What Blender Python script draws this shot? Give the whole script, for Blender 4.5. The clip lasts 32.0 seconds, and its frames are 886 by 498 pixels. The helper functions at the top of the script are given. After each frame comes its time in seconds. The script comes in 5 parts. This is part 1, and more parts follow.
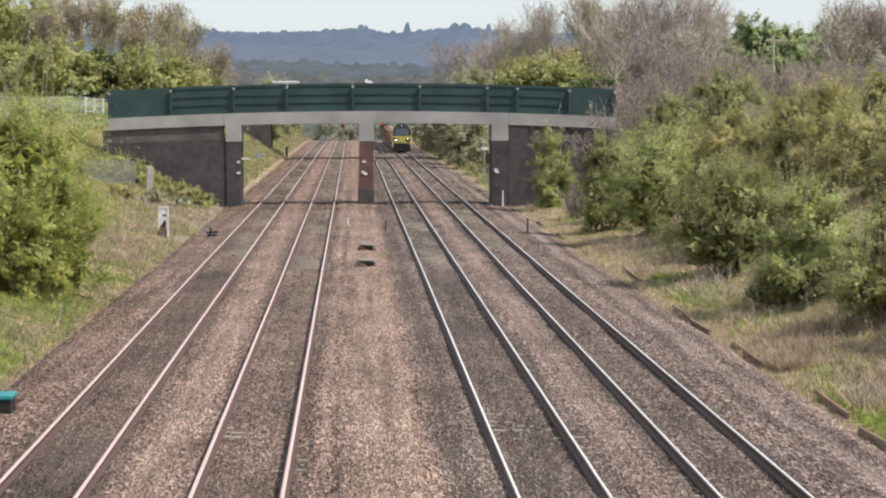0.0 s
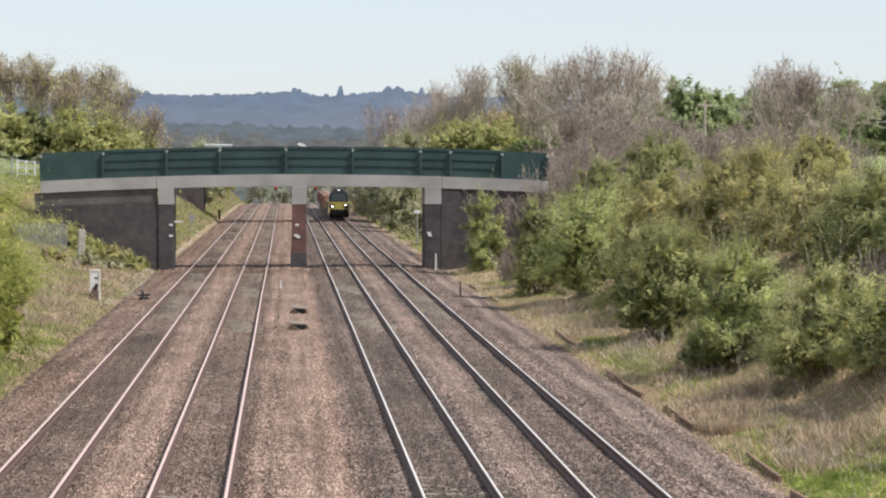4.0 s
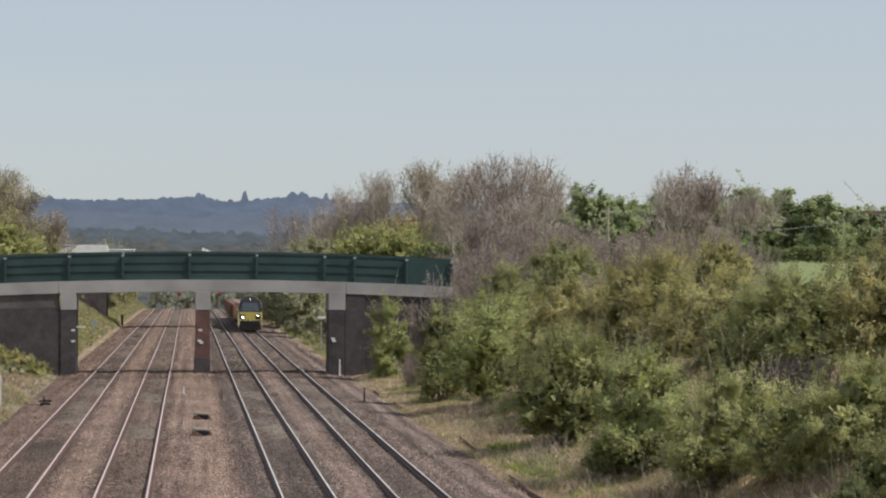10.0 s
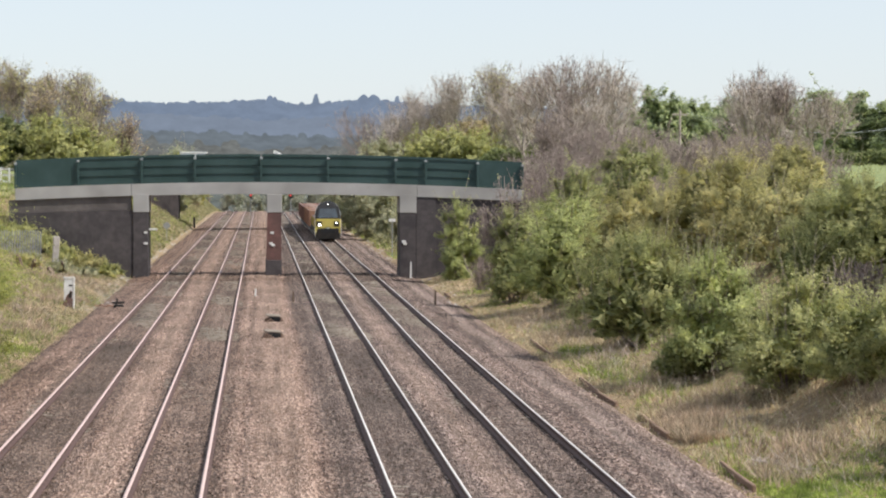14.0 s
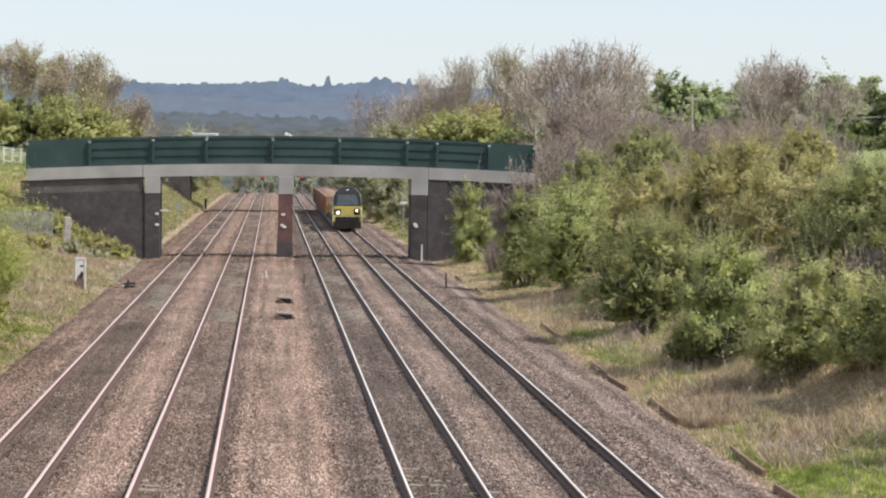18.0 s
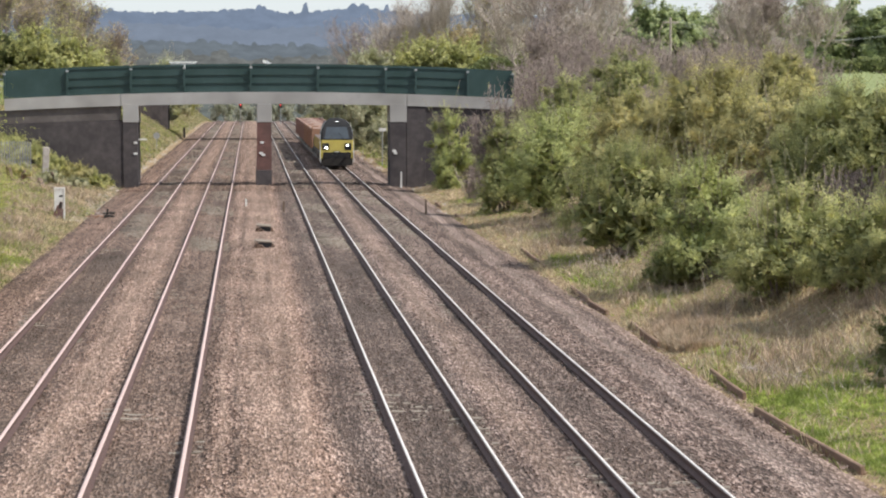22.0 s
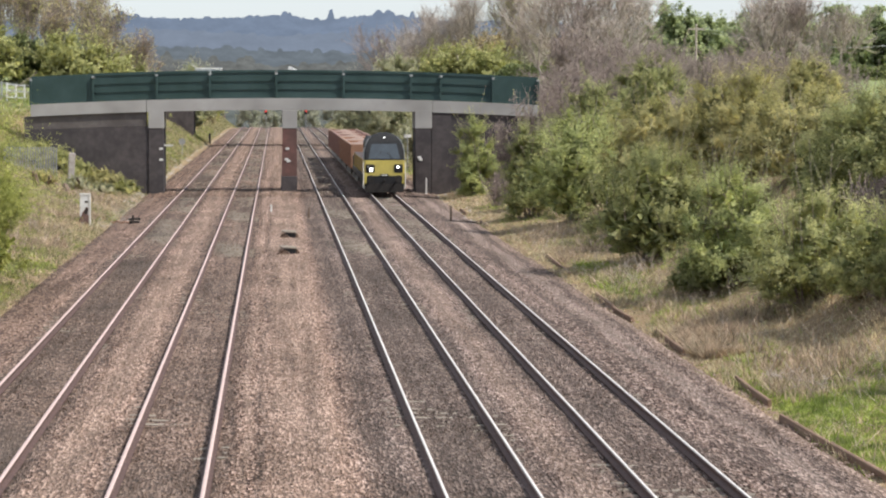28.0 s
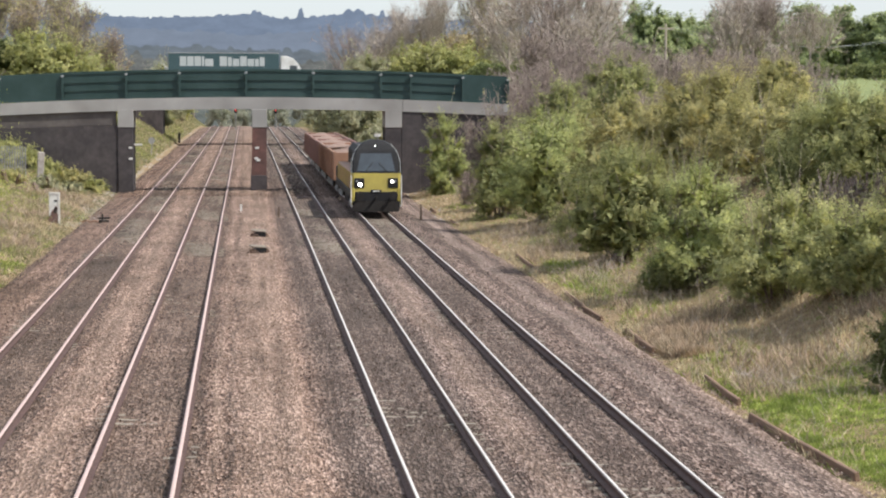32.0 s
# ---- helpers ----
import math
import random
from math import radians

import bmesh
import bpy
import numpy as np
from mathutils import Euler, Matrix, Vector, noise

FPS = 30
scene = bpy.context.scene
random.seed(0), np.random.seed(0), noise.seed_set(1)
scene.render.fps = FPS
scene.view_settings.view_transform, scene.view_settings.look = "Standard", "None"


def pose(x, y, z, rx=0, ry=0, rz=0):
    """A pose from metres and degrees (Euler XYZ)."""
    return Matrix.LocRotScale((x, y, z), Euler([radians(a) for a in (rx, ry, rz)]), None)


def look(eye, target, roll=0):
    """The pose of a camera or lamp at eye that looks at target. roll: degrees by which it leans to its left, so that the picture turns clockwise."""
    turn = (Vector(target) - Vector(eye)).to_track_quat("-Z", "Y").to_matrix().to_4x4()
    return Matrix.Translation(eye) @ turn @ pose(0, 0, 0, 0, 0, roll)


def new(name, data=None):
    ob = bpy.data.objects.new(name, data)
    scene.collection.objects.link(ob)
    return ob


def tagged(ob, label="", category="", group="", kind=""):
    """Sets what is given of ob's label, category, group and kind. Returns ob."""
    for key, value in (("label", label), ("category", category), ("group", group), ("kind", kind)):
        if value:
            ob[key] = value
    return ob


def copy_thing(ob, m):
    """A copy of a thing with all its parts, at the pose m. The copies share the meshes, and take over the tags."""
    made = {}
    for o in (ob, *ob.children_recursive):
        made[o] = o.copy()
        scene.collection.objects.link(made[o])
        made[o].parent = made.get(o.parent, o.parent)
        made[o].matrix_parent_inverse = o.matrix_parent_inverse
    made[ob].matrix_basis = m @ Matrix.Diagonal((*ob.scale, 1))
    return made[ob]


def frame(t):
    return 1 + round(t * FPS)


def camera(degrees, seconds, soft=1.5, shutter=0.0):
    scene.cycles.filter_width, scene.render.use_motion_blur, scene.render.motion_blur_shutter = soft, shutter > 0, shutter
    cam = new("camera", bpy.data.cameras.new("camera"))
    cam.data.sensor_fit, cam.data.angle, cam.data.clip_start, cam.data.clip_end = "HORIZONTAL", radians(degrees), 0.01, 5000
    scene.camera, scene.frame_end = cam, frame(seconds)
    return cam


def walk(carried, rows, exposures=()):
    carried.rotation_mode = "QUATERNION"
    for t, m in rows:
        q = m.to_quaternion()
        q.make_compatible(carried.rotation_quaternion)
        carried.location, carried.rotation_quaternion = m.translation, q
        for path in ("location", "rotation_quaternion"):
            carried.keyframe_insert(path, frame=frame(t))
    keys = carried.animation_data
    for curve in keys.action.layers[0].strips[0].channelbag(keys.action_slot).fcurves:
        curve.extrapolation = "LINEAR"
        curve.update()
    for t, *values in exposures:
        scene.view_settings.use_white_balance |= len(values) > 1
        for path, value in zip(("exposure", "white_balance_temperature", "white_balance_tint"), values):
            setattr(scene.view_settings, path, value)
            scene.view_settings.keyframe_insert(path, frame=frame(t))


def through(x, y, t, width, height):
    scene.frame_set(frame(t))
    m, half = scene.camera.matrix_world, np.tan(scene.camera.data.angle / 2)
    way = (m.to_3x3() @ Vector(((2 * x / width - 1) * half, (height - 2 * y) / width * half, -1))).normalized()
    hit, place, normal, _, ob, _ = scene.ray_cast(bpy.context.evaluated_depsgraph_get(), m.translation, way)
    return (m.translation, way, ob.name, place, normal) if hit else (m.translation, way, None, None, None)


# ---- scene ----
FOV = 21.15
cam = camera(FOV, 32.0, soft=2.1)
EYE_Z = 6.45
# seconds, tilt, lean, turn of a hand-held long lens that stays in one spot
TURNS = [
    (0, 86.523, 0.152, -2.192), (0.5, 86.706, 0.177, -2.339), (1, 86.688, 0.096, -2.525), (1.5, 86.724, 0.096, -2.695),
    (2, 86.714, -0.001, -2.836), (2.5, 87.139, -0.134, -2.891), (3, 87.814, -0.105, -3.082), (3.5, 88.051, -0.037, -3.506),
    (5.5, 88.021, 0.040, -4.028), (6, 87.685, 0.100, -4.005), (6.5, 87.529, 0.098, -4.163), (7, 87.587, 0.000, -4.427),
    (7.5, 87.940, 0.004, -4.588), (8, 89.696, -0.182, -4.691), (8.5, 90.729, -0.206, -4.872), (9, 91.211, -0.094, -5.250),
    (9.5, 91.002, -0.110, -5.679), (10, 90.603, -0.126, -6.118), (10.5, 90.222, -0.065, -6.403), (11, 90.088, -0.133, -6.432),
    (11.5, 89.946, -0.013, -6.093), (12, 88.651, 0.016, -5.623), (12.5, 87.914, 0.066, -5.351), (13, 87.868, -0.093, -5.219),
    (13.5, 87.934, -0.203, -4.877), (14, 88.256, -0.203, -4.403), (14.5, 88.339, -0.238, -4.236), (16.5, 87.658, -0.563, -4.650),
    (17, 87.585, -0.490, -4.618), (17.5, 87.658, -0.517, -4.399), (18, 87.839, -0.526, -4.125), (18.5, 87.935, -0.462, -3.872),
    (19, 87.894, -0.432, -3.673), (19.5, 88.084, -0.421, -3.563), (20, 88.290, -0.342, -3.494), (20.5, 88.119, -0.212, -3.736),
    (21, 87.250, -0.029, -4.139), (21.5, 86.486, 0.098, -4.465), (22, 86.064, 0.000, -4.642), (22.5, 86.310, -0.016, -4.623),
    (23, 86.505, -0.034, -4.641), (23.5, 86.559, -0.070, -4.555), (24, 86.523, 0.018, -4.556), (24.5, 86.536, -0.099, -4.380),
    (26.5, 86.351, -0.216, -4.160), (27, 86.244, -0.059, -4.250), (27.5, 86.267, -0.056, -4.147), (28, 86.220, -0.082, -4.032),
    (28.5, 86.265, -0.092, -3.897), (29, 86.331, -0.128, -3.839), (29.5, 86.367, -0.043, -3.896), (30, 86.394, -0.017, -4.038),
    (30.5, 86.304, -0.062, -4.254), (31, 86.201, -0.074, -4.558), (31.5, 86.163, -0.087, -4.728), (32, 86.201, -0.118, -4.757),
]
walk(cam, [(t, pose(0, 0, EYE_Z, a, b, c)) for t, a, b, c in TURNS],
     exposures=[(t, e, 6250, 10) for t, e in ((0, 0.58), (7.6, 0.56), (8.1, 0.4), (9.0, 0.09), (10.0, 0.06), (11.0, 0.24), (11.6, 0.31), (12.3, 0.46), (13.0, 0.6), (32.0, 0.62))])

# ---- light ----
SUN_EL, SUN_AZ = 50.0, 113.0     # degrees; azimuth from +y towards +x
world = bpy.data.worlds.new("sky")
scene.world = world
world.use_nodes = True
wn = world.node_tree
bg = wn.nodes["Background"]
sky = wn.nodes.new("ShaderNodeTexSky")
sky.sky_type, sky.sun_disc = "NISHITA", False
sky.sun_elevation, sky.sun_rotation = radians(SUN_EL), radians(SUN_AZ)
sky.air_density, sky.dust_density, sky.ozone_density = 1.0, 0.6, 1.0
# thin high haze: an even pale veil over most of the sky
haze = wn.nodes.new("ShaderNodeMix")
haze.data_type = "RGBA"
haze.inputs[0].default_value = 0.8
wn.links.new(sky.outputs[0], haze.inputs[6])
haze.inputs[7].default_value = (2.85, 2.98, 3.14, 1)
wn.links.new(haze.outputs[2], bg.inputs[0])
bg.inputs[1].default_value = 0.158
sun = new("sun", bpy.data.lights.new("sun", "SUN"))
sun.data.energy, sun.data.angle, sun.data.color = 3.5, radians(0.6), (1.0, 0.93, 0.82)
se, sa = radians(SUN_EL), radians(SUN_AZ)
to_sun = Vector((math.sin(sa) * math.cos(se), math.cos(sa) * math.cos(se), math.sin(se)))
sun.matrix_world = look(to_sun * 300, (0, 0, 0))


# ---- materials ----
def noise_tex(nt, scale, detail=4.0, rough=0.6, stretch=None, coord="Object"):
    tc = nt.nodes.new("ShaderNodeTexCoord")
    n = nt.nodes.new("ShaderNodeTexNoise")
    n.inputs["Scale"].default_value, n.inputs["Detail"].default_value, n.inputs["Roughness"].default_value = scale, detail, rough
    if stretch:
        mp = nt.nodes.new("ShaderNodeMapping")
        mp.inputs["Scale"].default_value = stretch
        nt.links.new(tc.outputs[coord], mp.inputs[0])
        nt.links.new(mp.outputs[0], n.inputs["Vector"])
    else:
        nt.links.new(tc.outputs[coord], n.inputs["Vector"])
    return n.outputs["Fac"]


def ramp(nt, fac, stops):
    r = nt.nodes.new("ShaderNodeValToRGB")
    els = r.color_ramp.elements
    while len(els) < len(stops):
        els.new(0.5)
    for e, (p, c) in zip(els, stops):
        e.position, e.color = p, (*c, 1)
    nt.links.new(fac, r.inputs[0])
    return r.outputs[0]


def mix(nt, a, b, fac, mode="MIX"):
    m = nt.nodes.new("ShaderNodeMix")
    m.data_type, m.blend_type = "RGBA", mode
    for sock, v in ((m.inputs[0], fac), (m.inputs[6], a), (m.inputs[7], b)):
        if isinstance(v, (int, float)):
            sock.default_value = v
        elif isinstance(v, tuple):
            sock.default_value = (*v, 1)
        else:
            nt.links.new(v, sock)
    return m.outputs[2]


def math_node(nt, op, a, b=0.0, clamp=False):
    m = nt.nodes.new("ShaderNodeMath")
    m.operation, m.use_clamp = op, clamp
    for sock, v in ((m.inputs[0], a), (m.inputs[1], b)):
        if isinstance(v, (int, float)):
            sock.default_value = v
        else:
            nt.links.new(v, sock)
    return m.outputs[0]


def base(name, rough=0.8, metal=0.0, spec=0.3):
    m = bpy.data.materials.new(name)
    m.use_nodes = True
    b = m.node_tree.nodes["Principled BSDF"]
    b.inputs["Roughness"].default_value, b.inputs["Metallic"].default_value = rough, metal
    b.inputs["Specular IOR Level"].default_value = spec
    return m, m.node_tree, b


def bump(nt, b, height, strength=0.5, dist=0.02):
    n = nt.nodes.new("ShaderNodeBump")
    n.inputs["Strength"].default_value, n.inputs["Distance"].default_value = strength, dist
    nt.links.new(height, n.inputs["Height"])
    nt.links.new(n.outputs[0], b.inputs["Normal"])


def surface(name, c1, c2, scale=3.0, rough=0.8, metal=0.0, dirt=None, dirt_scale=0.6, bump_scale=30.0, bump_amount=0.3, spec=0.3, stretch=None):
    """A surface of two tones in fine grain, with an optional third in large stains."""
    m, nt, b = base(name, rough, metal, spec)
    col = ramp(nt, noise_tex(nt, scale, 6, 0.65, stretch), [(0.3, c1), (0.7, c2)])
    if dirt:
        col = mix(nt, col, dirt, ramp(nt, noise_tex(nt, dirt_scale, 5, 0.6), [(0.42, (0, 0, 0)), (0.68, (0.8, 0.8, 0.8))]))
    nt.links.new(col, b.inputs["Base Color"])
    if bump_amount:
        bump(nt, b, noise_tex(nt, bump_scale, 5), bump_amount, 0.02)
    return m


def leafy(name, tones, rough=0.55, through=0.4):
    """Leaves: each island takes a tone of its own, with a slow drift over the plant."""
    m, nt, b = base(name, rough + 0.2, 0, 0.1)
    g = nt.nodes.new("ShaderNodeNewGeometry")
    n = len(tones)
    col = ramp(nt, g.outputs["Random Per Island"], [(i / max(1, n - 1), c) for i, c in enumerate(tones)])
    drift = ramp(nt, noise_tex(nt, 0.7, 3), [(0.3, (0.75, 0.78, 0.7)), (0.7, (1.25, 1.2, 1.2))])
    col = mix(nt, col, drift, 1.0, "MULTIPLY")
    spray = ramp(nt, noise_tex(nt, 2.8, 2, 0.5), [(0.36, (0.66, 0.68, 0.7)), (0.64, (1.34, 1.3, 1.22))])
    col = mix(nt, col, spray, 1.0, "MULTIPLY")
    nt.links.new(col, b.inputs["Base Color"])
    t = nt.nodes.new("ShaderNodeBsdfTranslucent")
    lit = mix(nt, col, (1.25, 1.3, 1.0), 1.0, "MULTIPLY")
    nt.links.new(lit, t.inputs[0])
    ms = nt.nodes.new("ShaderNodeMixShader")
    ms.inputs[0].default_value = through
    out = nt.nodes["Material Output"]
    nt.links.new(b.outputs[0], ms.inputs[1])
    nt.links.new(t.outputs[0], ms.inputs[2])
    nt.links.new(ms.outputs[0], out.inputs[0])
    return m


TRACKS = (-5.35, -1.95, 3.47, 6.78)


def ballast_material():
    m, nt, b = base("ballast_stone", 0.9, 0, 0.2)
    tc = nt.nodes.new("ShaderNodeTexCoord")
    sep = nt.nodes.new("ShaderNodeSeparateXYZ")
    nt.links.new(tc.outputs["Object"], sep.inputs[0])
    x = sep.outputs[0]
    v = nt.nodes.new("ShaderNodeTexVoronoi")
    v.inputs["Scale"].default_value = 22.0
    squash = nt.nodes.new("ShaderNodeMapping")
    squash.inputs["Scale"].default_value = (1.0, 0.26, 1.0)
    nt.links.new(tc.outputs["Object"], squash.inputs["Vector"])
    nt.links.new(squash.outputs[0], v.inputs["Vector"])
    bw = nt.nodes.new("ShaderNodeSeparateColor")
    nt.links.new(v.outputs["Color"], bw.inputs[0])
    pink = ramp(nt, bw.outputs[0], [(0.0, (0.055, 0.037, 0.031)), (0.35, (0.193, 0.129, 0.1)), (0.7, (0.35, 0.247, 0.194)), (1.0, (0.67, 0.51, 0.425))])
    grey = ramp(nt, bw.outputs[0], [(0.0, (0.046, 0.034, 0.03)), (0.35, (0.153, 0.11, 0.093)), (0.7, (0.285, 0.214, 0.184)), (1.0, (0.575, 0.465, 0.41))])
    wob = math_node(nt, "MULTIPLY", math_node(nt, "SUBTRACT", noise_tex(nt, 0.35, 4, 0.6, (1, 0.35, 1)), 0.5), 0.7)
    xw = math_node(nt, "ADD", x, wob)
    half = nt.nodes.new("ShaderNodeMapRange")
    half.inputs["From Min"].default_value, half.inputs["From Max"].default_value = 1.2, 2.4
    nt.links.new(xw, half.inputs["Value"])
    col = mix(nt, pink, grey, half.outputs[0])
    # oil and brake dust between the rails, in broken lengths
    for tx, amount in zip(TRACKS, (0.85, 0.62, 0.7, 0.5)):
        off = math_node(nt, "ABSOLUTE", math_node(nt, "SUBTRACT", xw, tx))
        mr = nt.nodes.new("ShaderNodeMapRange")
        mr.inputs["From Min"].default_value, mr.inputs["From Max"].default_value = 1.15, 0.55
        mr.inputs["To Max"].default_value = amount
        nt.links.new(off, mr.inputs["Value"])
        broken = ramp(nt, noise_tex(nt, 0.05 + 0.01 * tx / 7, 3, 0.6, (0.3, 1, 1)), [(0.35, (0.35, 0.35, 0.35)), (0.6, (1, 1, 1))])
        col = mix(nt, col, (0.085, 0.07, 0.058), math_node(nt, "MULTIPLY", mr.outputs[0], broken))
    # spoil heaps and worn walking strips that run along the line
    LIGHT, DARK = (0.41, 0.31, 0.245), (0.085, 0.07, 0.06)
    for sx, half_w, tone, amount in ((0.5, 0.95, LIGHT, 0.42), (-3.65, 0.55, LIGHT, 0.45), (-7.5, 0.7, LIGHT, 0.15), (5.12, 0.45, LIGHT, 0.4), (9.3, 0.32, (0.42, 0.35, 0.31), 0.45), (10.25, 0.4, LIGHT, 0.35),
                                     (2.0, 0.55, DARK, 0.68), (-1.02, 0.2, DARK, 0.45), (-0.62, 0.1, LIGHT, 0.4), (-0.3, 0.09, DARK, 0.4), (-2.95, 0.2, DARK, 0.5), (-4.4, 0.22, DARK, 0.45), (-6.4, 0.24, DARK, 0.5), (-8.15, 0.3, DARK, 0.4),
                                     (4.45, 0.22, DARK, 0.5), (5.8, 0.2, DARK, 0.45), (7.75, 0.24, DARK, 0.5), (8.75, 0.26, DARK, 0.55), (9.78, 0.22, DARK, 0.5)):
        off = math_node(nt, "ABSOLUTE", math_node(nt, "SUBTRACT", xw, sx))
        mr = nt.nodes.new("ShaderNodeMapRange")
        mr.inputs["From Min"].default_value, mr.inputs["From Max"].default_value = half_w, half_w * 0.4
        mr.inputs["To Max"].default_value = amount
        nt.links.new(off, mr.inputs["Value"])
        col = mix(nt, col, tone, math_node(nt, "MULTIPLY", mr.outputs[0], ramp(nt, bw.outputs[1], [(0.0, (0.5, 0.5, 0.5)), (1.0, (1, 1, 1))])))
    stain = ramp(nt, noise_tex(nt, 0.5, 5, 0.6, (1, 0.4, 1)), [(0.35, (0.62, 0.6, 0.59)), (0.65, (0.94, 0.91, 0.905))])
    col = mix(nt, col, stain, 1.0, "MULTIPLY")
    # long streaks where trains drop dust and the tamping machine has worked
    streak = ramp(nt, noise_tex(nt, 3.2, 4, 0.65, (1, 0.02, 1)), [(0.36, (0.7, 0.69, 0.68)), (0.6, (1.1, 1.09, 1.08))])
    col = mix(nt, col, streak, 1.0, "MULTIPLY")
    left = nt.nodes.new("ShaderNodeMapRange")
    left.inputs["From Min"].default_value, left.inputs["From Max"].default_value = -6.3, -7.3
    left.inputs["To Max"].default_value = 0.45
    nt.links.new(xw, left.inputs["Value"])
    col = mix(nt, col, mix(nt, col, (0.5, 0.45, 0.42), 1.0, "MULTIPLY"), left.outputs[0])
    nt.links.new(col, b.inputs["Base Color"])
    bump(nt, b, v.outputs["Distance"], 0.9, 0.045)
    return m


MAT = {
    "ballast": ballast_material(),
    "rail_side": surface("rail_rust", (0.08, 0.05, 0.045), (0.13, 0.078, 0.068), 6, 0.7, 0.2),
    "rail_head": surface("rail_steel", (0.62, 0.59, 0.56), (0.75, 0.72, 0.69), 5, 0.65, 0.05, bump_amount=0.0),
    "rail_head_rust": surface("rail_brown_steel", (0.52, 0.385, 0.35), (0.63, 0.485, 0.445), 5, 0.6, 0.05, bump_amount=0.0),
    "sleeper": surface("concrete_sleeper", (0.2, 0.17, 0.14), (0.31, 0.27, 0.22), 4, 0.9, dirt=(0.1, 0.08, 0.065)),
    "concrete": surface("pale_concrete", (0.33, 0.318, 0.305), (0.42, 0.408, 0.395), 2.0, 0.85, dirt=(0.25, 0.24, 0.228), dirt_scale=0.5),
    "brick": surface("dark_brick", (0.06, 0.052, 0.054), (0.1, 0.087, 0.087), 2.5, 0.9, dirt=(0.045, 0.04, 0.043), dirt_scale=0.7),
    "brick_brown": surface("brown_brick", (0.11, 0.096, 0.092), (0.16, 0.14, 0.133), 2.5, 0.9, dirt=(0.085, 0.074, 0.072), dirt_scale=0.5),
    "brick_red": surface("red_brick", (0.12, 0.064, 0.056), (0.2, 0.105, 0.09), 2.5, 0.9, dirt=(0.085, 0.055, 0.052), dirt_scale=0.9),
    "green": surface("green_paint", (0.036, 0.066, 0.064), (0.046, 0.08, 0.077), 1.5, 0.5, dirt=(0.024, 0.05, 0.046), bump_amount=0.05),
    "white": surface("white_paint", (0.66, 0.66, 0.64), (0.8, 0.8, 0.78), 3, 0.5, dirt=(0.5, 0.48, 0.44), bump_amount=0.05),
    "grey_metal": surface("galvanised_steel", (0.3, 0.31, 0.31), (0.42, 0.43, 0.43), 4, 0.5, 0.4, bump_amount=0.05),
    "dark": surface("dark_metal", (0.02, 0.018, 0.017), (0.04, 0.036, 0.034), 4, 0.7, 0.2),
    "timber": surface("weathered_timber", (0.1, 0.07, 0.05), (0.22, 0.16, 0.12), 6, 0.9, stretch=(1, 0.2, 1)),
    "bark": surface("grey_bark", (0.34, 0.285, 0.245), (0.5, 0.43, 0.375), 8, 0.9, bump_amount=0.5),
    "bark_dark": surface("brown_bark", (0.24, 0.19, 0.17), (0.35, 0.285, 0.255), 8, 0.9, bump_amount=0.5),
    "teal": surface("teal_paint", (0.03, 0.2, 0.22), (0.05, 0.28, 0.3), 3, 0.45, bump_amount=0.05),
    "leaf_bright": leafy("bright_spring_leaves", [(0.33, 0.37, 0.18), (0.41, 0.445, 0.22), (0.47, 0.48, 0.255)]),
    "leaf_lime": leafy("lime_leaves", [(0.27, 0.3, 0.1), (0.345, 0.365, 0.13), (0.42, 0.425, 0.17)]),
    "leaf_mid": leafy("mid_green_leaves", [(0.26, 0.285, 0.145), (0.33, 0.345, 0.18), (0.4, 0.395, 0.215)]),
    "leaf_pale": leafy("dusty_pale_leaves", [(0.36, 0.38, 0.2), (0.44, 0.45, 0.245), (0.51, 0.49, 0.28)]),
    "leaf_olive": leafy("olive_yellow_leaves", [(0.32, 0.305, 0.165), (0.4, 0.375, 0.205), (0.5, 0.455, 0.25)]),
    "leaf_dark": leafy("dark_green_leaves", [(0.14, 0.17, 0.09), (0.19, 0.215, 0.11), (0.24, 0.26, 0.14)]),
    "leaf_bud": leafy("brown_buds", [(0.299, 0.230, 0.161), (0.391, 0.322, 0.218), (0.437, 0.391, 0.230)]),
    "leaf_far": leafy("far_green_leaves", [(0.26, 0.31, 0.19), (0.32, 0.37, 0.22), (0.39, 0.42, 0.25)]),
    "leaf_soft": leafy("soft_grey_green_leaves", [(0.32, 0.33, 0.165), (0.39, 0.395, 0.195), (0.46, 0.45, 0.235)]),
    # paler and greyer than the leaf: distance haze is mixed into the colour
    "leaf_dull_haze": leafy("haze_paled_grey_green_leaves", [(0.32, 0.33, 0.25), (0.4, 0.4, 0.3), (0.48, 0.47, 0.36)]),
    "bramble": leafy("bramble_stems", [(0.27, 0.205, 0.17), (0.4, 0.315, 0.26), (0.53, 0.44, 0.365)], 0.8, 0.25),
    "bank_weeds": leafy("dull_bank_weeds", [(0.195, 0.2, 0.12), (0.255, 0.25, 0.155), (0.315, 0.3, 0.195)]),
    # distance haze greys these tones in the leaf colour itself
    "leaf_haze": leafy("haze_greyed_distant_leaves", [(0.3, 0.32, 0.3), (0.37, 0.385, 0.35), (0.44, 0.44, 0.4)]),
    "dry_grass": leafy("dry_grass", [(0.342, 0.263, 0.203), (0.474, 0.392, 0.308), (0.589, 0.540, 0.439)], 0.8),
    "grass": leafy("green_grass", [(0.2, 0.25, 0.075), (0.28, 0.345, 0.105), (0.37, 0.425, 0.155)], 0.7),
}


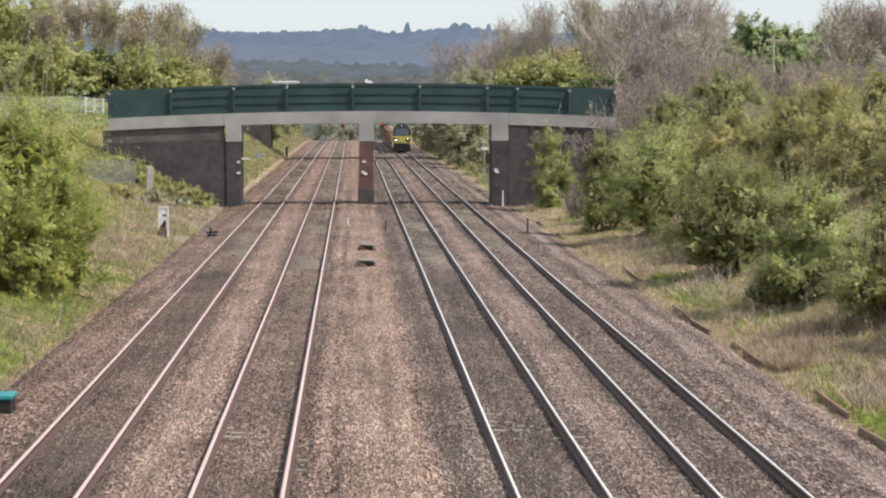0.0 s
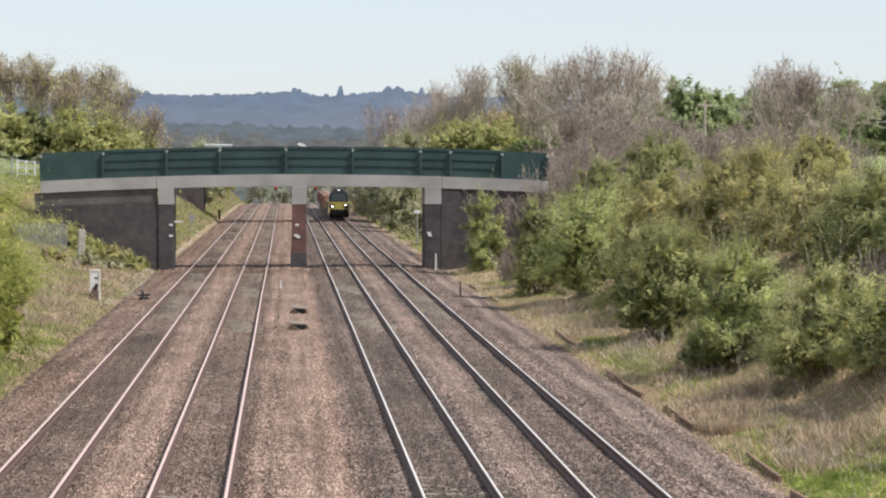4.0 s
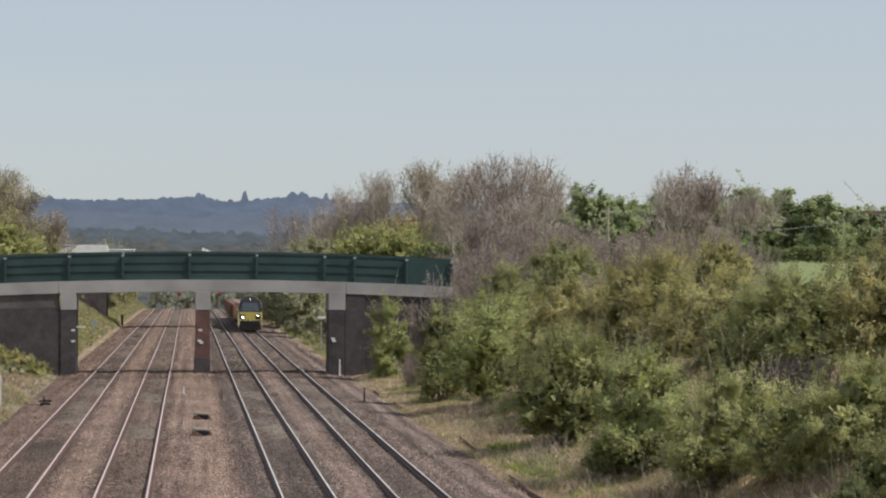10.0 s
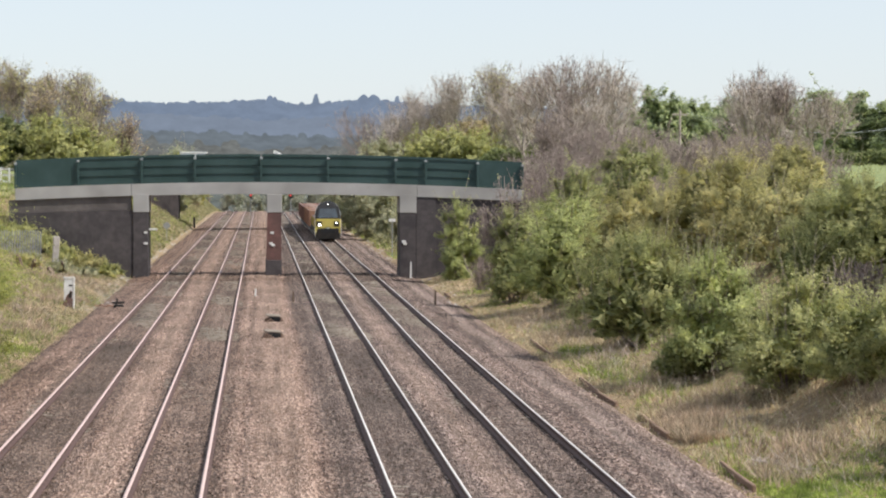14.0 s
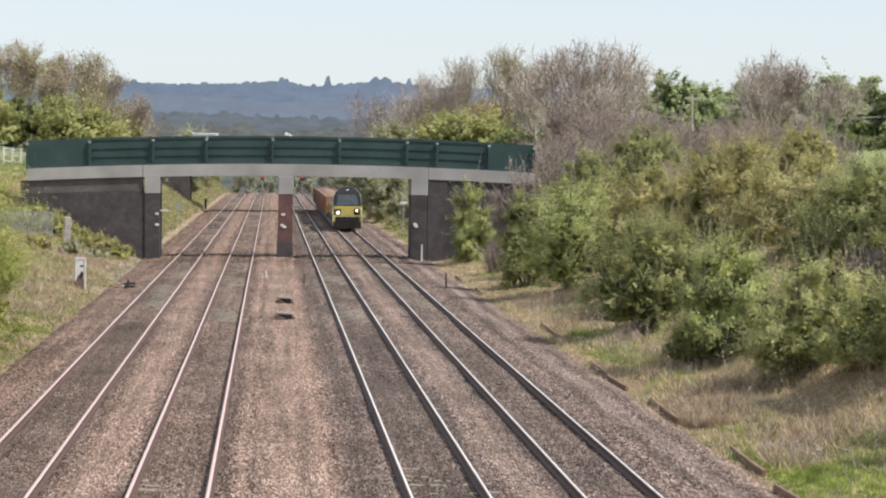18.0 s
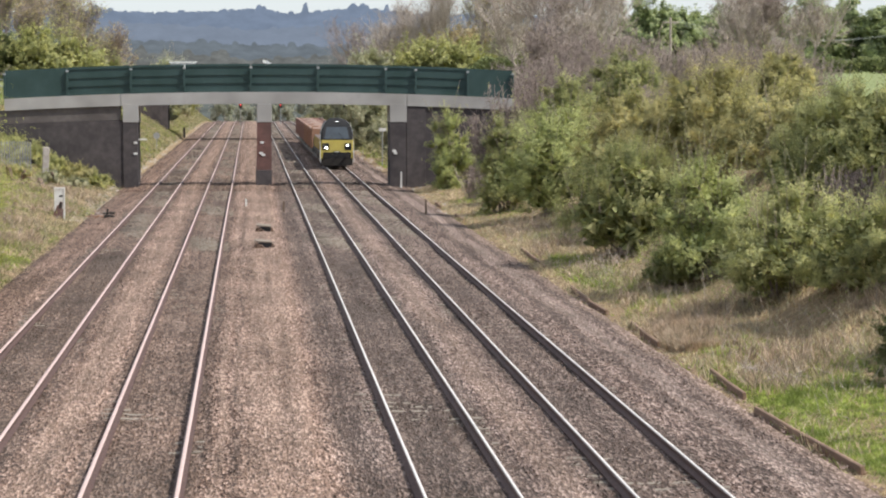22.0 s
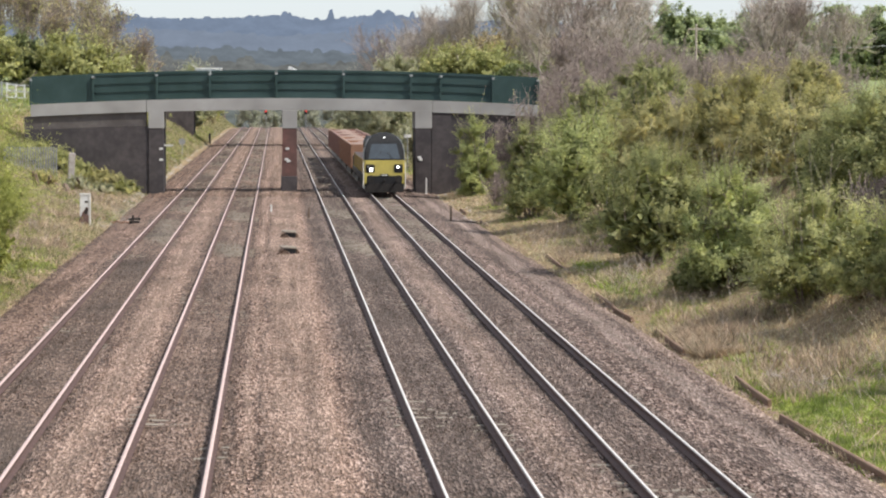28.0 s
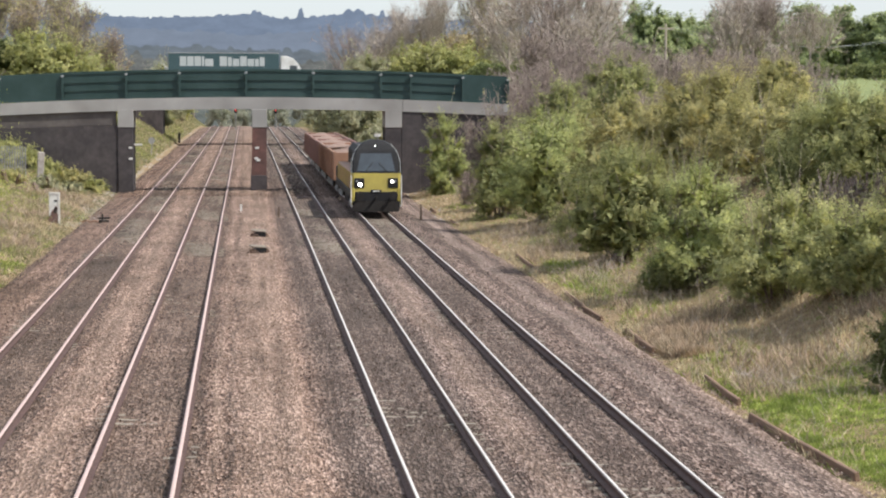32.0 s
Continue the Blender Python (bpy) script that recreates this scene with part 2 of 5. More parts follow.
def ground_material():
    m, nt, b = base("grassy_soil", 0.95, 0, 0.1)
    dry = ramp(nt, noise_tex(nt, 6, 6, 0.7), [(0.3, (0.2, 0.14, 0.085)), (0.7, (0.36, 0.27, 0.17))])
    green = ramp(nt, noise_tex(nt, 5, 6, 0.7), [(0.3, (0.15, 0.16, 0.06)), (0.7, (0.25, 0.26, 0.1))])
    col = mix(nt, dry, green, ramp(nt, noise_tex(nt, 0.12, 5, 0.6), [(0.5, (0, 0, 0)), (0.75, (0.45, 0.45, 0.45))]))
    field = ramp(nt, noise_tex(nt, 0.4, 4, 0.6), [(0.3, (0.2, 0.24, 0.105)), (0.7, (0.26, 0.29, 0.135))])
    tc = nt.nodes.new("ShaderNodeTexCoord")
    sep = nt.nodes.new("ShaderNodeSeparateXYZ")
    nt.links.new(tc.outputs["Object"], sep.inputs[0])
    mr = nt.nodes.new("ShaderNodeMapRange")
    mr.inputs["From Min"].default_value, mr.inputs["From Max"].default_value = 4.6, 5.6
    nt.links.new(sep.outputs[2], mr.inputs["Value"])
    col = mix(nt, col, field, mr.outputs[0])
    nt.links.new(col, b.inputs["Base Color"])
    bump(nt, b, noise_tex(nt, 4, 6, 0.7), 0.8, 0.15)
    return m


MAT["ground"] = ground_material()


# ---- mesh helpers ----
def part(name, bm, material, parent=None, label=""):
    me = bpy.data.meshes.new(name)
    bm.to_mesh(me)
    bm.free()
    me.materials.append(material)
    ob = new(name, me)
    if parent:
        ob.parent = parent
    return tagged(ob, label)


def sheet(name, verts, faces, material, parent=None, smooth=False):
    """A mesh from numpy arrays: verts n x 3, faces m x 3 or m x 4."""
    me = bpy.data.meshes.new(name)
    verts, faces = np.asarray(verts, np.float32), np.asarray(faces, np.int32)
    k = faces.shape[1]
    me.vertices.add(len(verts))
    me.vertices.foreach_set("co", verts.ravel())
    me.loops.add(faces.size)
    me.loops.foreach_set("vertex_index", faces.ravel())
    me.polygons.add(len(faces))
    me.polygons.foreach_set("loop_start", np.arange(0, faces.size, k, dtype=np.int32))
    me.update(calc_edges=True)
    me.materials.append(material)
    if smooth:
        me.polygons.foreach_set("use_smooth", np.ones(len(faces), bool))
    ob = new(name, me)
    if parent:
        ob.parent = parent
    return ob


def slab(bm, x0, x1, y0, y1, z0, z1, bevel=0.0):
    r = bmesh.ops.create_cube(bm, size=1.0, matrix=Matrix.LocRotScale(((x0 + x1) / 2, (y0 + y1) / 2, (z0 + z1) / 2), None, (x1 - x0, y1 - y0, z1 - z0)))
    if bevel:
        es = list({e for v in r["verts"] for e in v.link_edges})
        bmesh.ops.bevel(bm, geom=es, offset=bevel, segments=1, affect="EDGES")
    return bm


def box(x0, x1, y0, y1, z0, z1, bevel=0.0):
    return slab(bmesh.new(), x0, x1, y0, y1, z0, z1, bevel)


def rod(bm, a, b, r, r2=None, sides=8):
    a, b = Vector(a), Vector(b)
    q = (b - a).to_track_quat("Z", "Y")
    bmesh.ops.create_cone(bm, cap_ends=True, segments=sides, radius1=r, radius2=r if r2 is None else r2, depth=(b - a).length,
                          matrix=Matrix.LocRotScale((a + b) / 2, q, None))
    return bm


def prism(bm, outline, y0, y1):
    """An outline in x and z, drawn out along y."""
    front = [bm.verts.new((x, y0, z)) for x, z in outline]
    back = [bm.verts.new((x, y1, z)) for x, z in outline]
    n = len(outline)
    bm.faces.new(front)
    bm.faces.new(back[::-1])
    for i in range(n):
        bm.faces.new((front[i], back[i], back[(i + 1) % n], front[(i + 1) % n]))
    bmesh.ops.recalc_face_normals(bm, faces=bm.faces)
    return bm


def tubes(p0, p1, r0, r1, sides=4):
    """Tapered tubes between rows of points, as vertex and face arrays."""
    p0, p1 = np.asarray(p0, float), np.asarray(p1, float)
    d = p1 - p0
    d /= np.linalg.norm(d, axis=1, keepdims=True) + 1e-9
    ref = np.where(np.abs(d[:, 2:3]) > 0.9, [[1.0, 0, 0]], [[0, 0, 1.0]])
    u = np.cross(d, ref)
    u /= np.linalg.norm(u, axis=1, keepdims=True) + 1e-9
    w = np.cross(d, u)
    a = np.arange(sides) * 2 * np.pi / sides
    ring = u[:, None] * np.cos(a)[None, :, None] + w[:, None] * np.sin(a)[None, :, None]
    v = np.concatenate([p0[:, None] + ring * np.asarray(r0)[:, None, None], p1[:, None] + ring * np.asarray(r1)[:, None, None]], 1).reshape(-1, 3)
    i, j = np.arange(sides), (np.arange(sides) + 1) % sides
    f = np.stack([i, j, j + sides, i + sides], 1)[None] + (np.arange(len(p0)) * 2 * sides)[:, None, None]
    return v, f.reshape(-1, 4)


def needles(p0, p1, width, rng):
    """Fine twigs: one slim tapering triangle each."""
    d = p1 - p0
    w = np.cross(d, rng.normal(size=d.shape))
    w *= width / (np.linalg.norm(w, axis=1, keepdims=True) + 1e-9)
    return np.stack([p0 - w, p0 + w, p1], 1).reshape(-1, 3), np.arange(3 * len(p0)).reshape(-1, 3)


def leaf_quads(centres, size, rng, long=1.6, out=None):
    """A pointed leaf at each centre, turned at random but on the whole towards the light."""
    n = len(centres)
    face = rng.normal(size=(n, 3)) + (0.35, -0.25, 1.0) if out is None else out * 1.3 + rng.normal(0, 0.5, (n, 3)) + (0, 0, 0.45)
    a = np.cross(face, rng.normal(size=(n, 3)))
    a /= np.linalg.norm(a, axis=1, keepdims=True)
    b = np.cross(face, a)
    b /= np.linalg.norm(b, axis=1, keepdims=True)
    s = (size * rng.uniform(0.6, 1.4, n))[:, None]
    s *= 1.2
    v = np.stack([centres - a * s * long / 2 - b * s * 0.4, centres - a * s * long / 2 + b * s * 0.4, centres + a * s * long / 2], 1).reshape(-1, 3)
    return v, np.arange(3 * n).reshape(-1, 3)


# ---- the lie of the land ----
def smooth(x, a, b):
    t = np.clip((x - a) / (b - a), 0, 1)
    return t * t * (3 - 2 * t)


def land(x, y):
    """Height of the ground at x, y (arrays): a cutting with the line on its floor."""
    x, y = np.asarray(x, float), np.asarray(y, float)
    top = 5.6 + 2.8 * smooth(y, 150, np.where(x < 0, 235, 330)) * smooth(np.abs(x), 12, 26)
    right = np.clip((x - 10.5) * 0.14, 0, None) + np.clip((x - 13.6) * 0.42, 0, None)
    left = np.clip((-8.2 - x) * (0.27 + 0.43 * smooth(y, 157, 166)), 0, None)
    rise = np.minimum(np.maximum(right, left), top + 0.35)
    wave = 0.10 * np.sin(x * 0.9 + y * 0.13) * np.sin(y * 0.21) + 0.06 * np.sin(x * 2.1 - y * 0.5)
    z = -0.35 + rise + wave * np.clip(rise, 0, 1)
    dip = np.where(y > 410, (y - 410) ** 2 / 9000, 0)
    dip = np.minimum(dip, 9) * (1 - smooth(np.abs(x), 14, 60) * 0.8)
    far = smooth(y, 700, 3000) * 18
    return z - dip + far


def land_at(x, y):
    return float(land(x, y))


def grid(xs, ys, lift=0.0):
    X, Y = np.meshgrid(xs, ys)
    Z = land(X, Y) + lift
    v = np.stack([X, Y, Z], -1).reshape(-1, 3)
    nx, ny = len(xs), len(ys)
    i = (np.arange(ny - 1)[:, None] * nx + np.arange(nx - 1)[None]).ravel()
    return v, np.stack([i, i + 1, i + 1 + nx, i + nx], 1)


# ---- ground, ballast and tracks ----
xs = np.concatenate([np.linspace(-3000, -120, 14), np.linspace(-100, -32, 18), np.linspace(-30, -8, 56), np.linspace(-7, 9.5, 8), np.linspace(10, 30, 60), np.linspace(33, 100, 18), np.linspace(120, 3000, 14)])
ys = np.concatenate([np.linspace(-300, 20, 12), np.linspace(24, 180, 170), np.linspace(182, 300, 70), np.linspace(306, 700, 60), np.linspace(740, 4600, 30)])
tagged(sheet("ground", *grid(xs, ys), MAT["ground"], smooth=True), "grassy cutting and fields beside the railway", "ground", kind="structure")

def track_dip(y):
    y = np.asarray(y, float)
    return np.where(y > 410, -np.minimum((y - 410) ** 2 / 9000, 9), 0)


def ballast_height(x):
    """The cross-section of the stone bed: low under each track, heaped between them and falling off at both sides."""
    z = np.full_like(x, -0.17)
    for c in TRACKS:
        z = np.where(np.abs(x - c) < 0.66, -0.185, z)
    z = np.where((x > -4.3) & (x < -3.0), -0.13, z)
    z = np.where((x > -0.9) & (x < 1.3), -0.12, z)
    z = np.where((x > 1.3) & (x < 2.05), -0.23, z)
    z = np.where((x > 4.6) & (x < 5.6), -0.14, z)
    z = np.where(x > 8.3, -0.17 - (x - 8.3) * 0.055, z)
    return np.where(x < -6.8, -0.17 - (-6.8 - x) * 0.08, z)


bx = np.arange(-8.6, 10.62, 0.16)
by = np.concatenate([np.arange(8, 130, 0.6), np.arange(130, 440, 3.0), np.arange(440, 700, 15)])
BX, BY = np.meshgrid(bx, by)
rng = np.random.default_rng(4)
BZ = ballast_height(BX) + track_dip(BY) + rng.normal(0, 0.012, BX.shape) + 0.03 * np.sin(BY * 0.35 + BX) * np.sin(BY * 0.11)
edge = (BX <= bx[1]) | (BX >= bx[-2])
BZ = np.where(edge, BZ - 0.25, BZ)
nb = len(bx)
bi = (np.arange(len(by) - 1)[:, None] * nb + np.arange(nb - 1)[None]).ravel()
tagged(sheet("ballast", np.stack([BX, BY, BZ], -1).reshape(-1, 3), np.stack([bi, bi + 1, bi + 1 + nb, bi + nb], 1), MAT["ballast"], smooth=True),
       "pinkish-brown crushed stone ballast under four tracks", "ballast", kind="structure")

# loose stones that stand proud of the nearest bed
def stones(name, n, x0, x1, y0, y1, size, seed):
    r = np.random.default_rng(seed)
    x, y = r.uniform(x0, x1, n), y0 + (y1 - y0) * r.uniform(0, 1, n) ** 2.1
    keep = np.ones(n, bool)
    for c in TRACKS:
        keep &= np.abs(np.abs(x - c) - 0.752) > 0.1
    x, y = x[keep], y[keep]
    n = len(x)
    s = size * r.uniform(0.6, 1.5, n)
    c = np.stack([x, y, ballast_height(x) + s * 0.1], 1)
    o = np.array([(1, 0, 0), (0, 1, 0), (-1, 0, 0), (0, -1, 0), (0, 0, 0.8)], float)
    a = r.uniform(0, 6.28, n)
    jit = r.uniform(0.6, 1.3, (n, 5, 1))
    ox = o[None, :, 0] * np.cos(a)[:, None] - o[None, :, 1] * np.sin(a)[:, None]
    oy = o[None, :, 0] * np.sin(a)[:, None] + o[None, :, 1] * np.cos(a)[:, None]
    off = np.stack([ox, oy, np.broadcast_to(o[None, :, 2], ox.shape)], -1) * jit * s[:, None, None] / 2
    f = np.array([(0, 1, 4), (1, 2, 4), (2, 3, 4), (3, 0, 4)])[None] + (np.arange(n) * 5)[:, None, None]
    return tagged(sheet(name, (c[:, None] + off).reshape(-1, 3), f.reshape(-1, 3), MAT["ballast"]), "loose angular ballast stones lying on the bed", "stones", kind="stuff")


stones("ballast_stones", 46000, -8.4, 10.5, 33, 150, 0.07, 11)

stones("ballast_stones", 16000, -8.4, 10.4, 150, 330, 0.15, 12)

RAIL = [(-0.1, 0), (0.1, 0), (0.09, 0.03), (0.02, 0.045), (0.014, 0.11), (0.045, 0.125), (0.045, 0.145), (-0.045, 0.145), (-0.045, 0.125), (-0.014, 0.11), (-0.02, 0.045), (-0.09, 0.03)]
HEAD = [(-0.034, 0.145), (0.04, 0.145), (0.039, 0.155), (0.03, 0.161), (-0.026, 0.161), (-0.033, 0.155)]
STATIONS = np.concatenate([np.arange(6, 410, 40), np.arange(410, 640, 15)])


def drawn(outline, x, stations, material, name, parent, wob):
    o = np.array(outline)
    n, m = len(o), len(stations)
    dz = track_dip(stations)
    dx = wob * np.sin(stations * 0.05 + x) * 0.012
    v = np.stack([np.broadcast_to(x + o[None, :, 0] + dx[:, None], (m, n)), np.broadcast_to(stations[:, None], (m, n)), o[None, :, 1] - 0.16 + dz[:, None]], -1).reshape(-1, 3)
    i = np.arange(m - 1)[:, None] * n + np.arange(n)[None]
    j = np.arange(m - 1)[:, None] * n + (np.arange(n)[None] + 1) % n
    return sheet(name, v, np.stack([i, j, j + n, i + n], -1).reshape(-1, 4), material, parent)


# worn band narrowed and shifted right, so its pale colour paints the sunlit edge
HEAD_SLIM_LIT = [(-0.016, 0.145), (0.034, 0.145), (0.033, 0.155), (0.026, 0.161), (-0.01, 0.161), (-0.015, 0.155)]


def railway_track(cx, head, label, outline=HEAD):
    tr = tagged(new("railway_track"), label, "railway track", "parallel tracks")
    for side in (-1, 1):
        rail = drawn(RAIL, cx + side * 0.752, STATIONS, MAT["rail_side"], "rail", tr, 1)
        drawn(outline, cx + side * 0.752, STATIONS, head, "rail_head", rail, 1)["label"] = "worn bright running surface"
    # sleepers: the near ones one by one, the far ones joined
    bm = bmesh.new()
    prism(bm, [(-1.25, 0), (1.25, 0), (1.25, 0.16), (1.2, 0.2), (0.9, 0.2), (0.4, 0.17), (-0.4, 0.17), (-0.9, 0.2), (-1.2, 0.2), (-1.25, 0.16)], -0.125, 0.125)
    me = bpy.data.meshes.new("sleeper")
    bm.to_mesh(me)
    bm.free()
    me.materials.append(MAT["sleeper"])
    r = random.Random(int(cx * 10) + 99)
    y = 30.0
    while y < 96:
        s = new("sleeper", me)
        s.parent = tr
        s.location = (cx + r.uniform(-0.03, 0.03), y, -0.385 + r.uniform(-0.03, 0.004) + (0.01 if cx == TRACKS[2] and 45.5 < y < 52 else 0))
        y += 0.65
    yy = np.arange(y, 400, 0.65)
    v0 = np.array([(sx, sy, sz) for sz in (-0.3, -0.183) for sx, sy in ((-1.25, -0.12), (1.25, -0.12), (1.25, 0.12), (-1.25, 0.12))])
    f0 = np.array([(4, 5, 6, 7), (0, 1, 5, 4), (2, 3, 7, 6), (1, 2, 6, 5), (3, 0, 4, 7)])
    v = (v0[None] + np.stack([np.full_like(yy, cx), yy, np.zeros_like(yy)], 1)[:, None]).reshape(-1, 3)
    tagged(sheet("sleeper_run", v, (f0[None] + (np.arange(len(yy)) * 8)[:, None, None]).reshape(-1, 4), MAT["sleeper"], tr), kind="stuff")
    return tr


railway_track(TRACKS[0], MAT["rail_head_rust"], "brown-sided rails on concrete sleepers in dark oily ballast")
railway_track(TRACKS[1], MAT["rail_head_rust"], "brownish steel rails on buried concrete sleepers")
railway_track(TRACKS[2], MAT["rail_head"], "polished steel rails with dark rusty sides", HEAD_SLIM_LIT)
railway_track(TRACKS[3], MAT["rail_head"], "steel rails with dark rusty sides carrying the train", HEAD_SLIM_LIT)

# ---- the near bridge ----
BR = 157.0
BR_DEPTH = 3.2


def camber(x):
    return -0.44 * ((x - 0.8) / 16.6) ** 2


def curved(x0, x1, zlo, zhi, y0, y1, n=14):
    pts = [x0 + (x1 - x0) * i / n for i in range(n + 1)]
    bm = bmesh.new()
    ring = []
    for x in pts:
        c = camber(x)
        ring.append([bm.verts.new((x, y, z + c)) for y, z in ((y0, zlo), (y1, zlo), (y1, zhi), (y0, zhi))])
    for a, b in zip(ring, ring[1:]):
        for k in range(4):
            bm.faces.new((a[k], a[(k + 1) % 4], b[(k + 1) % 4], b[k]))
    bm.faces.new(ring[0][::-1])
    bm.faces.new(ring[-1])
    bmesh.ops.recalc_face_normals(bm, faces=bm.faces)
    return bm


bridge = tagged(new("accommodation_bridge"), "narrow concrete bridge on brick piers with green metal parapets", "bridge")
for x0, x1 in ((-15.98, -8.46), (-8.43, 10.36), (10.39, 17.5)):
    part("deck_beam", curved(x0, x1, 5.26, 6.04, BR, BR + BR_DEPTH), MAT["concrete"], bridge, "weathered pale concrete edge beam")
POSTS = (-15.98, -11.92, -7.78, -4.29, 0.07, 4.49, 8.96, 10.95, 14.4, 17.4)
for yy, out in ((BR + 0.3, -1), (BR + BR_DEPTH - 0.3, 1)):
    for x0, x1 in zip(POSTS, POSTS[1:]):
        flat = x0 < -15 or x1 > 17
        if flat:
            part("parapet_panel", curved(x0 + 0.02, x1 - 0.02, 6.05, 7.88, yy - 0.07, yy + 0.05, 4), MAT["green"], bridge, "flat green steel end panel")
            continue
        panel = part("parapet_panel", curved(x0 + 0.06, x1 - 0.06, 6.05, 7.8, yy + 0.02, yy + 0.06, 6), MAT["green"], bridge)
        for lo, hi in ((6.06, 6.36), (6.62, 6.92), (7.16, 7.5), (7.74, 7.9)):
            part("parapet_rail", curved(x0 + 0.065, x1 - 0.065, lo, hi, yy + 0.04 + out * 0.05 - 0.028, yy + 0.04 + out * 0.05 + 0.028, 6), MAT["green"], panel)
    for x in POSTS:
        c = camber(x)
        p = part("parapet_post", box(x - 0.07, x + 0.07, yy + out * 0.16 - 0.07, yy + out * 0.16 + 0.07, 6.04 + c, 7.7 + c, 0.01), MAT["green"], bridge)
        part("post_cap", box(x - 0.09, x + 0.09, yy + out * 0.16 - 0.09, yy + out * 0.16 + 0.09, 7.58 + c, 7.72 + c, 0.02), MAT["grey_metal"], p, "pale metal post cap")


def pier(x0, x1, mat, y0, y1, label, flare=0.0):
    p = part("pier", prism(bmesh.new(), [(x0 - flare, -0.6), (x1, -0.6), (x1, 4.05), (x0, 4.05)], y0, y1), mat, bridge, label)
    part("pier_cap", box(x0 - 0.03, x1 + 0.03, y0 - 0.03, y1, 4.05, 5.25, 0.02), MAT["concrete"], p, "pale concrete pier head")
    return p


pier(-8.3, -7.33, MAT["brick"], BR + 0.02, BR + BR_DEPTH, "dark sooty brick pier")
mid = pier(0.47, 1.4, MAT["brick_red"], BR + 0.02, BR + BR_DEPTH, "red-brown brick centre pier", 0.1)
pier(9.25, 10.3, MAT["brick"], BR + 0.02, BR + BR_DEPTH, "dark brick pier")
part("pier_foot", box(0.36, 1.43, BR - 0.05, BR + BR_DEPTH, -0.6, 0.9, 0.02), MAT["brick"], mid, "darkened lower brickwork")
# wing walls
part("wing_wall", prism(bmesh.new(), [(-16.4, -0.5), (-8.31, -0.5), (-8.31, 4.2), (-16.4, 3.95)], BR + 0.1, BR + 1.0), MAT["brick"], bridge, "dark brick lower wall")
part("wing_wall", prism(bmesh.new(), [(-16.4, 3.96), (-8.46, 4.21), (-8.46, 5.2), (-15.98, 4.85), (-16.4, 4.8)], BR + 0.16, BR + 1.0), MAT["brick_brown"], bridge, "brown brick upper wall")
part("wing_wall", prism(bmesh.new(), [(10.31, -0.5), (18, -0.5), (18, 5.1), (10.39, 5.2)], BR + 0.14, BR + 1.0), MAT["brick"], bridge, "dark brick wall half hidden by bushes")
part("buttress", box(10.32, 11.6, BR + 0.06, BR + 0.6, -0.5, 5.15, 0.02), MAT["brick"], bridge)
for x, z in ((-7.5, 2.72), (-7.5, 2.0), (0.78, 2.72), (0.72, 2.02), (0.86, 1.9), (9.5, 2.15), (9.58, 2.0)):
    part("plate", box(x - 0.12, x + 0.12, BR - 0.03, BR + 0.01, z - 0.07, z + 0.07, 0.005), MAT["white"], bridge, "small white plate")
part("bracket", box(-7.32, -6.75, BR + 0.3, BR + 0.4, 2.86, 2.98, 0.01), MAT["white"], bridge, "white bracket arm")

# ---- the road bridge behind ----
R0, R1 = 290.5, 298.0
road_bridge = tagged(new("road_bridge"), "wide concrete road bridge behind the near bridge", "bridge")
part("deck", box(-12, 13, R0, R1, 5.5, 6.75, 0.03), MAT["concrete"], road_bridge)
for y in (R0, R1 - 0.25):
    part("parapet", box(-12, 13, y, y + 0.25, 6.76, 7.75, 0.02), MAT["concrete"], road_bridge)
part("abutment", box(-16, -9.95, R0 + 0.4, R1 - 0.4, -0.5, 5.49, 0.03), MAT["brick"], road_bridge, "dark brick abutment")
part("abutment", box(11.6, 17, R0 + 0.4, R1 - 0.4, -0.5, 5.49, 0.03), MAT["brick"], road_bridge, "dark brick abutment")
part("pier", box(1.05, 2.3, R0 + 0.4, R1 - 0.4, -0.5, 5.49, 0.03), MAT["brick"], road_bridge)
road = tagged(part("road", slab(box(-1000, -12.01, R0, R1, 6.3, 6.75), 13.01, 1000, R0, R1, 6.3, 6.75), surface("asphalt", (0.045, 0.045, 0.047), (0.06, 0.06, 0.06), 8, 0.9)), "grey asphalt road leading to the bridge", "road", kind="structure")


